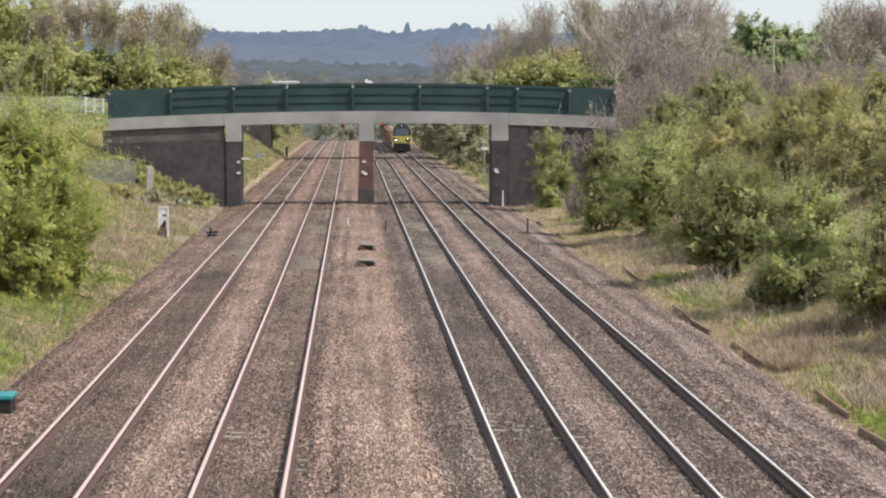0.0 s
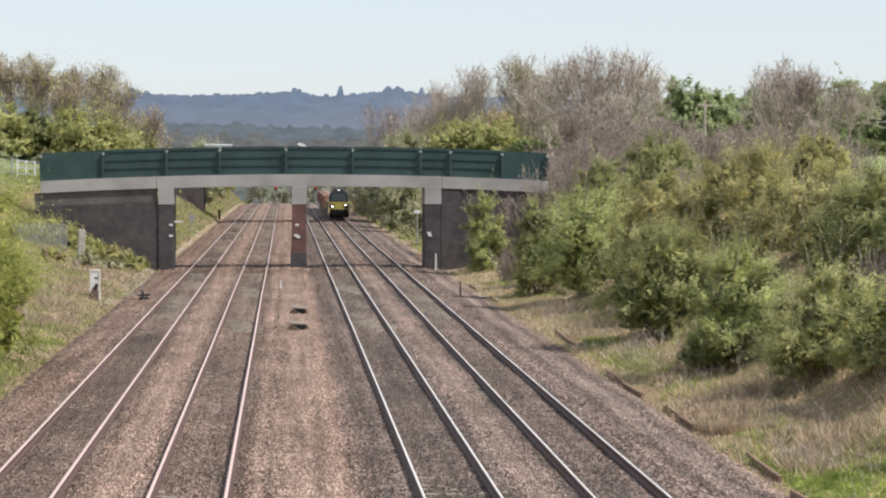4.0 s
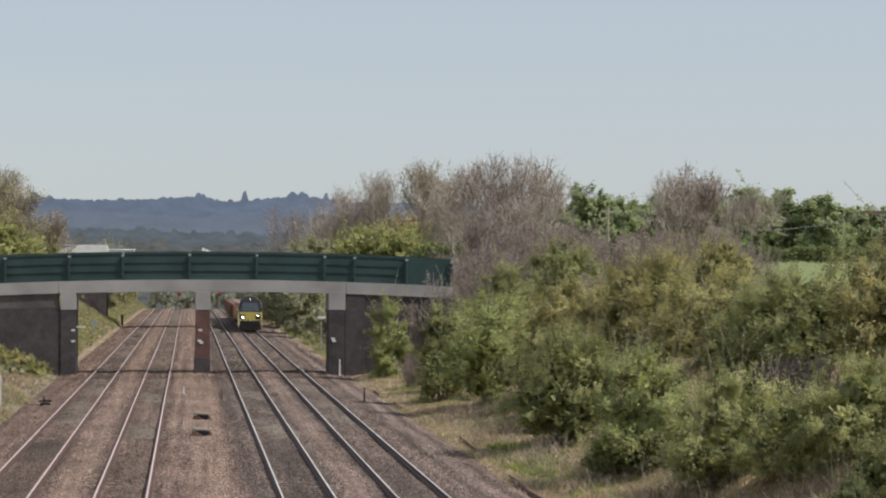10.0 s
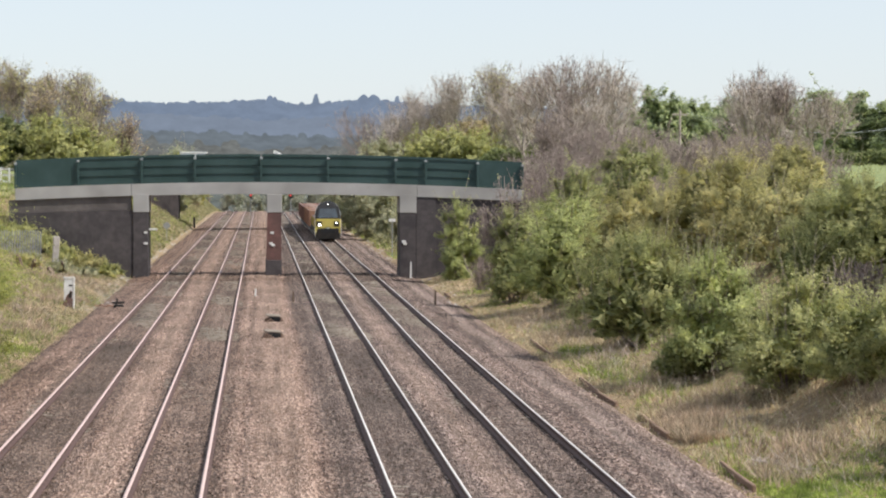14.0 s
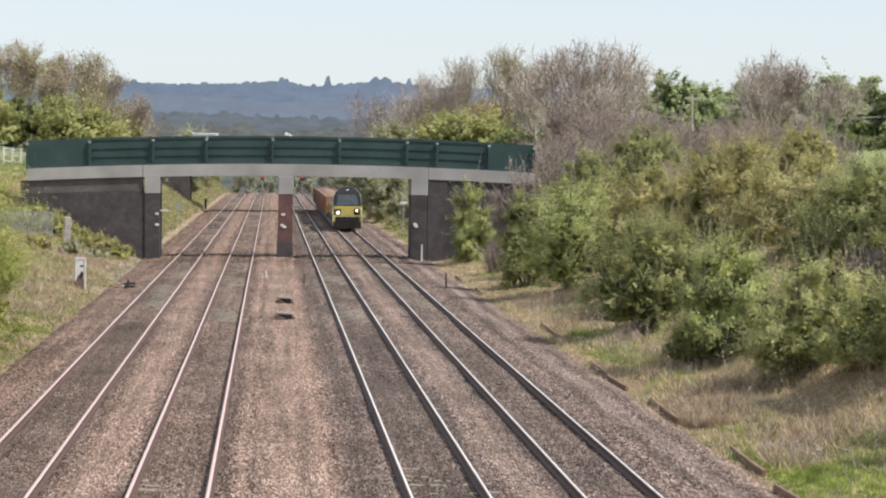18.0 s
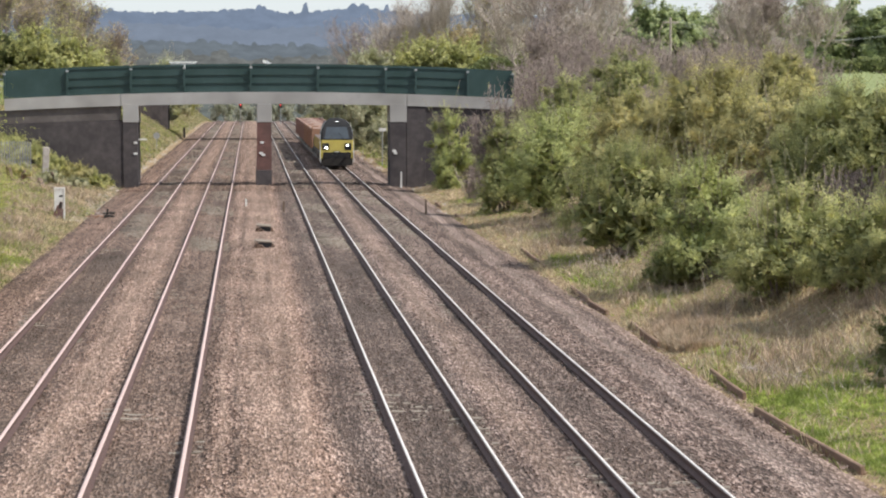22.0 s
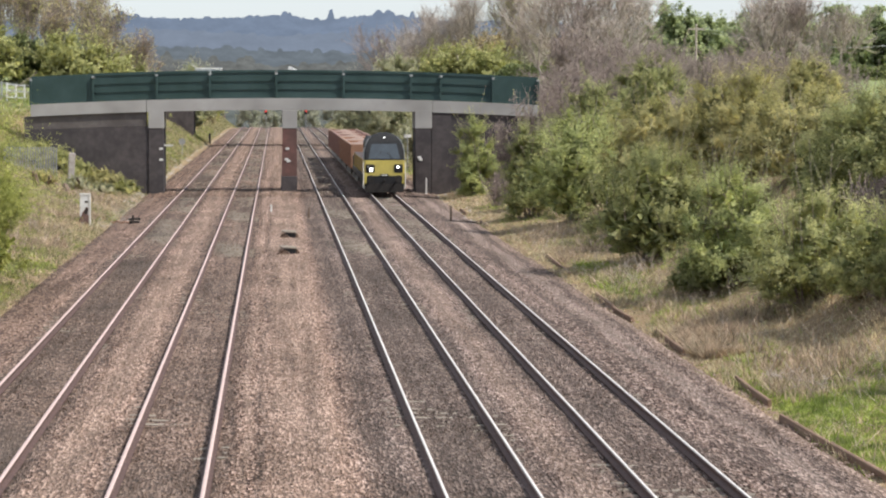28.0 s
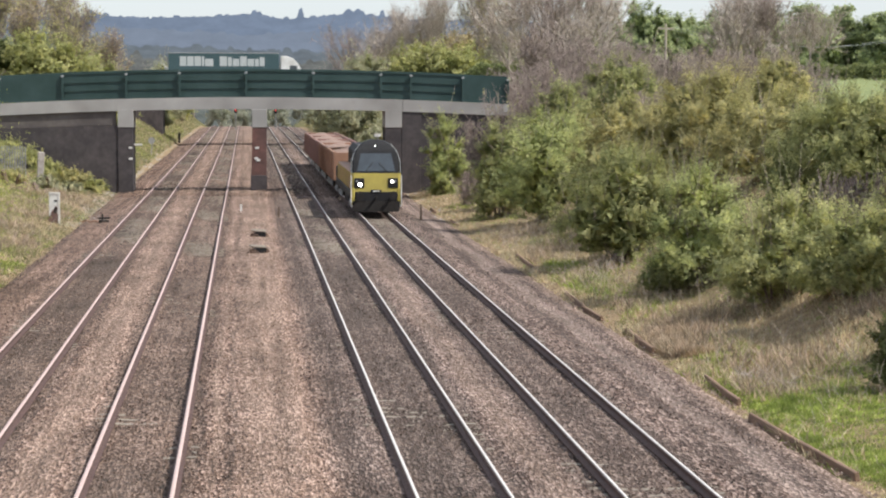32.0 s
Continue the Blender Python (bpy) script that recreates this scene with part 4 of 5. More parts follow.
# far woods and hills
def hill(name, y, tops, col, seed, label, grain=0.025, crown=3.6, every=5.0, contrast=0.13):
    """A wooded ridge: its skyline is a row of rounded tree crowns on the ground's own profile."""
    # distance haze is painted in: the ridge glows in one blue-grey tone
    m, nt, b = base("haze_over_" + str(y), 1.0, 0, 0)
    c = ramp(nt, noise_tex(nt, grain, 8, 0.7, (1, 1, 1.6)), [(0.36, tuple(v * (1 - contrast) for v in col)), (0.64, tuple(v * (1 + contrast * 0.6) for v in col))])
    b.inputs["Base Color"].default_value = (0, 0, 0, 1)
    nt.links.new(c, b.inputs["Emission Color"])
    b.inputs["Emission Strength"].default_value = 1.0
    r = np.random.default_rng(seed)
    x = np.concatenate([np.linspace(-1500, -310, 90), np.linspace(-300, 420, 1440), np.linspace(430, 1700, 90)])
    n = len(x)
    z = np.interp(x, *zip(*tops))
    bumps = np.zeros(n)
    for cx in np.arange(-320, 440, every * 0.6):
        cx = cx + r.normal(0, every * 0.5)
        w, h = every * r.uniform(0.4, 1.0), crown * r.gamma(2.5, 0.22)
        bumps = np.maximum(bumps, h * np.sqrt(np.clip(1 - ((x - cx) / w) ** 2, 0, 1)))
    z = z - crown * 0.5 + bumps + r.normal(0, crown * 0.05, n)
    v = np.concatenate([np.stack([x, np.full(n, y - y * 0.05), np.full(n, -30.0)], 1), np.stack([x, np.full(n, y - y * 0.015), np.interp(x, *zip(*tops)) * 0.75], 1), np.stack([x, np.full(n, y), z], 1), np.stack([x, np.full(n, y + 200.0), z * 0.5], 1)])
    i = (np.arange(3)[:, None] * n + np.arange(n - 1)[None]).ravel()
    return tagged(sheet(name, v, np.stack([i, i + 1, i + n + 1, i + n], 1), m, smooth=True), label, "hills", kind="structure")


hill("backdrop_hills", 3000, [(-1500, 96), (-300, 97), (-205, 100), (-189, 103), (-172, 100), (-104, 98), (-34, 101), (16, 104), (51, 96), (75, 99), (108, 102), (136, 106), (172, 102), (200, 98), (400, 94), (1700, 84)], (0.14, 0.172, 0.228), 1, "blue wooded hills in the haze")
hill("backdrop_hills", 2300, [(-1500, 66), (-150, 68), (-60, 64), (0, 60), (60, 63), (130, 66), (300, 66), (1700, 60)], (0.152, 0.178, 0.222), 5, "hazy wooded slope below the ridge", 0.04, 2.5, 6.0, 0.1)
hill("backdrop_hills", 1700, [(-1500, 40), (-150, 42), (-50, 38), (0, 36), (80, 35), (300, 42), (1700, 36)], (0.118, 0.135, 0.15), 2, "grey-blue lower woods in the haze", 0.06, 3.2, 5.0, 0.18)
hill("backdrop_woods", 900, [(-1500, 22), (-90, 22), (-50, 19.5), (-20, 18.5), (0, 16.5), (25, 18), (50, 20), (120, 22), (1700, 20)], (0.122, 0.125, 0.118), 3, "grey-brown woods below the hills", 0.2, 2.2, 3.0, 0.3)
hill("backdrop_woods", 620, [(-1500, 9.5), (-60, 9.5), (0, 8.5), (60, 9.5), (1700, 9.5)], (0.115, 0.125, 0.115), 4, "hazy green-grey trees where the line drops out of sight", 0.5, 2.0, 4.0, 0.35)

# lone trees on the far ridge: a slim poplar and a smaller pointed one
for cx, wide, foot, top in ((70, 5.2, 94, 109), (172, 4.6, 96, 107), (12, 6.0, 95, 106), (130, 8.0, 98, 107), (142, 8.0, 98, 107), (-190, 7.0, 96, 105)):
    bm = bmesh.new()
    for k in range(7):
        u = k / 6
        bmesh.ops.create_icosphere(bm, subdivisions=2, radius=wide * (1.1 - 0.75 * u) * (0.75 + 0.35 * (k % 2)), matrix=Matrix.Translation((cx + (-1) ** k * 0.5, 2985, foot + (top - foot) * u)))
    # takes the ridge's glowing haze colour
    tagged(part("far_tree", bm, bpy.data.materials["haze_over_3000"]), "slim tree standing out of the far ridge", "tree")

# grass on both sides
def patchy(scale, cut, off):
    def f(x, y, r):
        v = np.sin(x * 0.8 * scale + off) + np.sin(y * 0.23 * scale + off * 2) + 0.8 * np.sin(x * 0.37 * scale - y * 0.31 * scale + off) + r.normal(0, 0.35, len(x))
        return v > cut
    return f


def verge(x, y, r):
    lawn = ((x - 12.1) / 1.8) ** 2 + ((y - 48) / 12) ** 2 + r.normal(0, 0.3, len(x)) < 1
    strip = ((x - 11.9) / 0.8) ** 2 + ((y - 82) / 9) ** 2 + r.normal(0, 0.3, len(x)) < 1
    return lawn | strip | (patchy(1.6, 1.0, 4)(x, y, r) & (x < 14.5))


tufts("dry_grass", 30000, (10.4, 21, 36, 156), "dry_grass", 0.3, 21, "dry straw-coloured grass on the slope", accept=lambda x, y, r: ~verge(x, y, r) | (r.uniform(0, 1, len(x)) < 0.25))
tufts("green_grass", 22000, (10.4, 21, 34, 150), "grass", 0.22, 22, "fresh green grass on the verge", accept=lambda x, y, r: verge(x, y, r) | (r.uniform(0, 1, len(x)) < 0.12))
tufts("green_grass", 20000, (10.7, 14.6, 36, 60), "grass", 0.16, 41, "short fresh green grass of the verge", accept=lambda x, y, r: ((x - 12.3) / 1.9) ** 2 + ((y - 47) / 10.5) ** 2 + r.normal(0, 0.16, len(x)) < 1)
tufts("green_grass", 9000, (10.9, 13.4, 74, 94), "grass", 0.2, 42, "green grass strip below the bushes", accept=lambda x, y, r: ((x - 12.0) / 0.9) ** 2 + ((y - 83.5) / 8) ** 2 + r.normal(0, 0.25, len(x)) < 1)
tufts("bank_weeds", 16000, (-18, -8.3, 50, 156), "bank_weeds", 0.26, 43, "dull olive weeds and dead grass beside the track")
tufts("dry_grass", 13000, (-18, -8.3, 50, 156), "dry_grass", 0.22, 23, "dry grass beside the track", accept=patchy(1, -1.2, 2))
tufts("green_grass", 9000, (-12.5, -8.7, 40, 92), "grass", 0.3, 31, "rank green grass below the lime bush", accept=patchy(1.4, -0.4, 1))
tufts("bramble", 5000, (-13.5, -8.7, 88, 146), "bramble", 0.55, 32, "dead brown stems round the marker", accept=patchy(1.5, 0.3, 2))
tufts("bramble", 1500, (-9.2, -7.9, 40, 150), "bramble", 0.28, 33, "brown weeds creeping over the ballast edge", accept=patchy(1.7, 0.2, 3))
tufts("green_grass", 15000, (-18, -8.4, 45, 156), "grass", 0.26, 24, "green grass and weeds beside the track", accept=lambda x, y, r: patchy(1, 0.0, 5)(x, y, r) | ((y < 100) & (x > -11.5) & (r.uniform(0, 1, len(x)) < 0.5)))
tufts("bramble", 5000, (11.0, 17.0, 50, 112), "bramble", 0.6, 30, "tangled brown stems below the bushes", accept=patchy(2, 0.4, 1))
tufts("bramble", 2600, (10.8, 12.3, 59, 65), "bramble", 0.5, 25, "dead brown bramble stems on the verge", accept=patchy(1, -0.2, 3))
tufts("dry_grass", 9000, (-20, -8.6, 160, 330), "dry_grass", 0.5, 26, "dry grass on the cutting side beyond the bridge", accept=patchy(1, -0.8, 2))
tufts("green_grass", 12000, (-20, -8.8, 160, 360), "grass", 0.5, 27, "green weeds on the cutting side beyond the bridge", accept=patchy(1, -0.3, 3))
tufts("green_grass", 9000, (10.9, 20, 158, 360), "grass", 0.5, 28, "green weeds below the trees beyond the bridge", accept=patchy(1, -0.8, 3))
tufts("green_grass", 9000, (-40, -18, 158, 230), "bank_weeds", 0.2, 29, "rough green field grass")
for i, (x, y, w, h, leaf) in enumerate([(-10.2, 175, 1.6, 1.3, "leaf_dull_haze"), (11.8, 172, 2.2, 2.0, "leaf_dull_haze"), (12.4, 185, 2.8, 3.4, "leaf_dull_haze"), (12.6, 205, 3.2, 4.2, "leaf_dull_haze"), (12.4, 228, 3, 3.4, "leaf_dull_haze"), (12.6, 270, 3.2, 4.4, "leaf_dull_haze"), (-10.6, 300, 3, 3.4, "leaf_dull_haze"), (-11.4, 318, 3.4, 4, "leaf_dull_haze"), (-11, 345, 4, 4.4, "leaf_dull_haze"), (-11, 370, 4, 5, "leaf_dull_haze"), (-10.8, 400, 5.0, 5.4, "leaf_soft"), (11.6, 300, 3, 3.6, "leaf_dull_haze"), (12, 345, 3.6, 4.4, "leaf_dull_haze"), (12, 380, 4, 5, "leaf_dull_haze"), (12, 405, 4.4, 5, "leaf_dull_haze"), (-13.5, 355, 5, 6, "leaf_dull_haze"), (15, 400, 6, 7, "leaf_dull_haze"), (-14, 405, 6, 7, "leaf_soft"), (-11.0, 330, 2.4, 2.2, "leaf_soft"), (-12.5, 560, 8, 9.5, "leaf_haze"), (-6.5, 575, 8, 8.5, "leaf_haze"), (-1.5, 590, 7, 8.0, "leaf_haze"), (3.5, 570, 7, 9.0, "leaf_haze"), (8.5, 585, 8, 8.5, "leaf_haze"), (14, 560, 9, 10, "leaf_haze"), (19, 540, 9, 10, "leaf_haze"), (-18, 540, 9, 10, "leaf_haze")]):
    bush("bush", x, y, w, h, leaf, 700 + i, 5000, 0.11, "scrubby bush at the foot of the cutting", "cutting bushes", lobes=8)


def bank_cover(name, n, x0, x1, y0, y1, tall, seed, label):
    """Low matted growth over the cutting sides far down the line."""
    r = np.random.default_rng(seed)
    x, y = r.uniform(x0, x1, n), r.uniform(y0, y1, n)
    h = tall * (0.6 + 0.4 * np.sin(x * 1.3 + y * 0.21) * np.sin(y * 0.13 + seed))
    c = np.stack([x, y, land(x, y) + r.uniform(0, 1, n) * np.maximum(h, 0.1)], 1)
    return tagged(sheet(name, *leaf_quads(c, 0.13, r), MAT["bank_weeds"]), label, "undergrowth", kind="stuff")


bank_cover("undergrowth", 42000, -19, -8.55, 163, 560, 0.45, 1, "matted grey-green growth on the far cutting side")
bank_cover("undergrowth", 26000, 10.95, 20, 165, 560, 1.8, 2, "matted grey-green growth below the trees")


def dead_stems(name, n, x0, x1, y0, y1, tall, seed, label):
    """Single pale dead stalks that lean out of the grass."""
    r = np.random.default_rng(seed)
    x, y = r.uniform(x0, x1, n), r.uniform(y0, y1, n)
    a = np.stack([x, y, land(x, y) - 0.02], 1)
    e = a + np.stack([r.normal(0, 0.3, n), r.normal(0, 0.3, n), r.uniform(0.4, 1, n)], 1) * tall
    t = a * 0.4 + e * 0.6
    f = t + r.normal(0, 0.2, (n, 3)) + (0, 0, 0.2)
    k = np.full(2 * n, 0.007)
    return tagged(sheet(name, *tubes(np.concatenate([a, t]), np.concatenate([e, f]), k, k * 0.5, 3), MAT["bark"]), label, "stalks", kind="stuff")


dead_stems("dead_stalks", 110, 11.2, 14.5, 42, 72, 0.8, 1, "pale dead stalks standing in the verge grass")
dead_stems("dead_stalks", 260, 11.0, 14.5, 72, 112, 0.8, 2, "pale dead stalks below the bushes")
dead_stems("dead_stalks", 200, -13, -8.8, 60, 145, 0.7, 3, "pale dead stalks beside the track")


MAT["pale_stone"] = surface("pale_stone", (0.26, 0.235, 0.215), (0.46, 0.42, 0.39), 3, 0.9)


def rubble(name, n, x0, x1, y0, y1, size, seed, label):
    r = np.random.default_rng(seed)
    c = np.stack([r.uniform(x0, x1, n), r.uniform(y0, y1, n), np.zeros(n)], 1)
    c[:, 2] = np.maximum(land(c[:, 0], c[:, 1]), ballast_height(c[:, 0]) - 0.05)
    s = size * r.uniform(0.4, 1.4, n)
    o = np.array([(1, 0, 0), (0.4, 0.9, 0), (-0.6, 0.7, 0), (-1, -0.2, 0), (-0.2, -1, 0), (0.1, 0, 0.75)], float)
    v = c[:, None] + o[None] * s[:, None, None] * r.uniform(0.6, 1.2, (n, 6, 1)) / 2
    f = np.array([(k, (k + 1) % 5, 5) for k in range(5)])[None] + (np.arange(n) * 6)[:, None, None]
    return tagged(sheet(name, v.reshape(-1, 3), f.reshape(-1, 3), MAT["pale_stone"]), label, "rubble", kind="stuff")


rubble("rubble", 900, -9.1, -7.3, 118, 157, 0.13, 1, "pale broken stones at the ballast edge")
rubble("rubble", 90, -9.2, -8.0, 160, 215, 0.3, 2, "pale broken stones at the cutting's foot")
rubble("rubble", 70, -9.3, -8.2, 215, 420, 0.34, 4, "pale broken stones at the cutting's foot")
rubble("rubble", 90, 10.2, 11.4, 160, 330, 0.3, 5, "pale broken stones beside the ballast")
rubble("rubble", 60, 10.0, 11.2, 120, 156, 0.22, 3, "pale broken stones by the pier")

# ---- the train ----
def lamp_material(name, col, strength):
    m, nt, b = base(name, 0.4)
    b.inputs["Base Color"].default_value = (*col, 1)
    b.inputs["Emission Color"].default_value = (*col, 1)
    b.inputs["Emission Strength"].default_value = strength
    return m


MAT["yellow"] = surface("yellow_paint", (0.43, 0.36, 0.085), (0.52, 0.43, 0.11), 2, 0.4, dirt=(0.34, 0.28, 0.09), bump_amount=0.04)
MAT["orange"] = surface("orange_paint", (0.3, 0.165, 0.105), (0.4, 0.23, 0.15), 2, 0.5, dirt=(0.24, 0.13, 0.09), bump_amount=0.05)
MAT["wagon_red"] = surface("faded_red_paint", (0.26, 0.15, 0.125), (0.35, 0.21, 0.175), 2, 0.7, dirt=(0.2, 0.12, 0.1), bump_amount=0.1)
MAT["black"] = surface("black_paint", (0.012, 0.012, 0.014), (0.022, 0.022, 0.024), 2, 0.6, bump_amount=0.04)
MAT["glass"] = surface("dark_cab_glass", (0.05, 0.06, 0.07), (0.07, 0.085, 0.1), 1, 0.08, bump_amount=0.0, spec=0.7)
MAT["lamp"] = lamp_material("white_headlamp", (1.0, 0.97, 0.9), 6.0)
MAT["bar"] = surface("pale_lettering", (0.42, 0.45, 0.45), (0.52, 0.54, 0.54), 3, 0.6, bump_amount=0.05)
MAT["load"] = surface("stone_load", (0.22, 0.15, 0.125), (0.34, 0.25, 0.21), 7, 0.95, bump_scale=12, bump_amount=1.0)

TRACK_X = TRACKS[3]


def wheelset(parent, y, r=0.46):
    bm = bmesh.new()
    for s in (-1, 1):
        rod(bm, (s * 0.69, y, r), (s * 0.82, y, r), r, sides=20)
    rod(bm, (-0.8, y, r), (0.8, y, r), 0.09)
    part("wheelset", bm, MAT["dark"], parent)


def bogie(parent, y, half, count):
    for s in (-1, 1):
        bm = bmesh.new()
        slab(bm, s * 1.0 - 0.07, s * 1.0 + 0.07, y - half, y + half, 0.5, 0.82, 0.03)
        fr = part("bogie_frame", bm, MAT["dark"], parent, "grimy bogie side frame")
        for k in range(count):
            yy = y - half * 0.75 + 1.5 * half * k / (count - 1)
            part("axlebox", box(s * 1.12 - 0.06, s * 1.12 + 0.06, yy - 0.16, yy + 0.16, 0.3, 0.64, 0.03), MAT["grey_metal"], fr)
    for k in range(count):
        wheelset(parent, y - half * 0.75 + 1.5 * half * k / (count - 1))


LEVELS = [(1.0, 1.22, 0.0), (1.25, 1.27, 0.0), (2.2, 1.3, 0.06), (2.75, 1.28, 0.2), (3.15, 1.19, 0.34), (3.45, 1.05, 0.46), (3.7, 0.82, 0.6), (3.86, 0.52, 0.72), (3.94, 0.2, 0.78)]


def shell(levels, depth, round_corner=0.12):
    """The cab's skin: cross-sections stacked in height, with chamfered front corners."""
    bm = bmesh.new()
    rings = []
    for z, w, f in levels:
        c = min(round_corner, w * 0.5)
        rings.append([bm.verts.new(p) for p in ((-w, depth, z), (-w, f + c * 1.3, z), (-w + c, f, z), (w - c, f, z), (w, f + c * 1.3, z), (w, depth, z))])
    for a, b in zip(rings, rings[1:]):
        for k in range(6):
            j = (k + 1) % 6
            bm.faces.new((a[k], a[j], b[j], b[k]))
    bm.faces.new(rings[0][::-1])
    bm.faces.new(rings[-1])
    bmesh.ops.recalc_face_normals(bm, faces=bm.faces)
    return bm


def locomotive():
    lo = tagged(new("locomotive"), "yellow-fronted diesel freight locomotive with lit headlamps", "locomotive")
    cab = part("cab", shell(LEVELS[:3], 1.5), MAT["yellow"], lo, "yellow lower cab front")
    part("cab_roof", shell([(2.203, 1.27, 0.06)] + LEVELS[3:], 1.3), MAT["black"], lo, "black upper cab and roof")
    # the windscreen follows the rake of the cab
    def raked(x0, x1, z0, z1, proud, narrow=0.0):
        bm = bmesh.new()
        def f(z):
            return np.interp(z, [l[0] for l in LEVELS], [l[2] for l in LEVELS]) - proud
        vs = [bm.verts.new(p) for p in ((x0, f(z0), z0), (x1, f(z0), z0), (x1 - narrow * (x1 > 0), f(z1), z1), (x0 + narrow * (x0 < 0), f(z1), z1))]
        r = bmesh.ops.extrude_face_region(bm, geom=[bm.faces.new(vs)])
        bmesh.ops.translate(bm, verts=[v for v in r["geom"] if isinstance(v, bmesh.types.BMVert)], vec=(0, 0.04, 0))
        bmesh.ops.recalc_face_normals(bm, faces=bm.faces)
        return bm
    frame_in = part("windscreen_surround", raked(-1.12, 1.12, 2.24, 3.32, 0.012, 0.24), MAT["black"], lo, "black windscreen surround")
    part("windscreen", raked(-0.99, 0.99, 2.3, 3.22, 0.024, 0.2), MAT["glass"], frame_in, "wide raked windscreen reflecting the sky")
    for x in (-0.35, 0.35):
        bm = bmesh.new()
        rod(bm, (x * 1.6, 0.04, 2.26), (x * 0.5, 0.16, 2.75), 0.012, sides=5)
        part("wiper", bm, MAT["dark"], frame_in)
    for s in (-1, 1):
        hd = part("headlight_recess", box(s * 0.88 - 0.27, s * 0.88 + 0.27, -0.03, 0.05, 1.42, 1.94, 0.05), MAT["black"], lo, "black square lamp recess")
        part("headlamp", rod(bmesh.new(), (s * 0.83, -0.06, 1.6 if s < 0 else 1.78), (s * 0.83, -0.02, 1.6 if s < 0 else 1.78), 0.1 if s < 0 else 0.07, sides=16), MAT["lamp"], hd, "lit white headlamp")
        part("marker_lamp", rod(bmesh.new(), (s * 0.99, -0.06, 1.78), (s * 0.99, -0.02, 1.78), 0.06, sides=12), MAT["grey_metal"], hd)
        part("corner_post", box(s * 1.2 - 0.09, s * 1.2 + 0.09, -0.04, 0.2, 0.55, 1.4, 0.03), MAT["yellow"], lo, "yellow lower cab corner")
        bm = bmesh.new()
        pts = [(s * (w - 0.02), f + 0.02, z) for z, w, f in LEVELS[2:7]]
        for a, b in zip(pts, pts[1:]):
            rod(bm, a, b, 0.016, sides=6)
        part("corner_trim", bm, MAT["grey_metal"], lo, "pale metal edge line")
        bm = bmesh.new()
        rod(bm, (s * 1.31, -0.05, 0.5), (s * 1.31, -0.05, 2.1), 0.03, sides=6)
        slab(bm, s * 1.2 - 0.12, s * 1.2 + 0.12, -0.02, 0.25, 0.45, 0.55, 0.01)
        part("cab_step", bm, MAT["white"], lo, "pale steps and handrail")
        bm = bmesh.new()
        rod(bm, (s * 0.87, -0.5, 1.05), (s * 0.87, 0.0, 1.05), 0.1, sides=10)
        rod(bm, (s * 0.87, -0.56, 1.05), (s * 0.87, -0.5, 1.05), 0.23, sides=14)
        part("buffer", bm, MAT["dark"], lo)
        bm = bmesh.new()
        rod(bm, (s * 1.29, 0.8, 2.3), (s * 1.27, 0.8, 2.95), 0.025, sides=6)
        part("handrail", bm, MAT["grey_metal"], lo)
    part("top_lamp", rod(bmesh.new(), (0, 0.55, 3.6), (0, 0.66, 3.6), 0.05, sides=14), MAT["lamp"], lo, "lit lamp under the roof")
    part("number_panel", box(-0.28, 0.28, -0.06, 0.05, 1.2, 1.34, 0.005), MAT["black"], lo, "dark panel")
    part("number_bars", box(-0.18, 0.18, -0.07, 0.02, 1.24, 1.3, 0.003), MAT["white"], lo, "pale bar")
    part("buffer_beam", box(-1.1, 1.1, -0.03, 0.3, 0.72, 1.24, 0.04), MAT["black"], lo, "black buffer beam")
    bm = bmesh.new()
    prism(bm, [(-1.2, 0.2), (1.2, 0.2), (1.25, 0.75), (-1.25, 0.75)], -0.05, 0.15)
    part("snow_plough", bm, MAT["dark"], lo)
    part("coupling", rod(bmesh.new(), (0, -0.35, 0.95), (0, 0.05, 0.95), 0.06), MAT["dark"], lo)
    part("frame", box(-1.3, 1.3, 0.4, 21.2, 0.85, 1.25, 0.04), MAT["black"], lo)
    part("body_side", box(-1.26, 1.26, 1.51, 19.0, 1.26, 2.25, 0.06), MAT["orange"], lo, "orange lower body side")
    hood = part("hood", prism(bmesh.new(), [(-0.62, 2.26), (0.62, 2.26), (0.62, 3.05), (0.4, 3.4), (-0.4, 3.4), (-0.62, 3.05)], 1.31, 19.0), MAT["black"], lo, "narrow black engine hood")
    for k in range(10):
        part("grille", box(-0.65, -0.61, 3.4 + k * 1.5, 4.6 + k * 1.5, 2.45, 2.95, 0.01), MAT["dark"], hood)
    for k in range(11):
        part("panel_rib", box(-1.29, -1.25, 3.2 + k * 1.5, 3.3 + k * 1.5, 1.3, 2.2, 0.01), MAT["yellow"], lo, "yellow upright rib")
    part("rear_deck", box(-1.28, 1.28, 19.01, 21.4, 1.26, 1.95, 0.06), MAT["black"], lo)
    part("fuel_tank", box(-1.1, 1.1, 8.0, 13.0, 0.3, 0.84, 0.06), MAT["dark"], lo)
    bogie(lo, 3.8, 2.1, 3)
    bogie(lo, 17.8, 2.1, 3)
    return lo


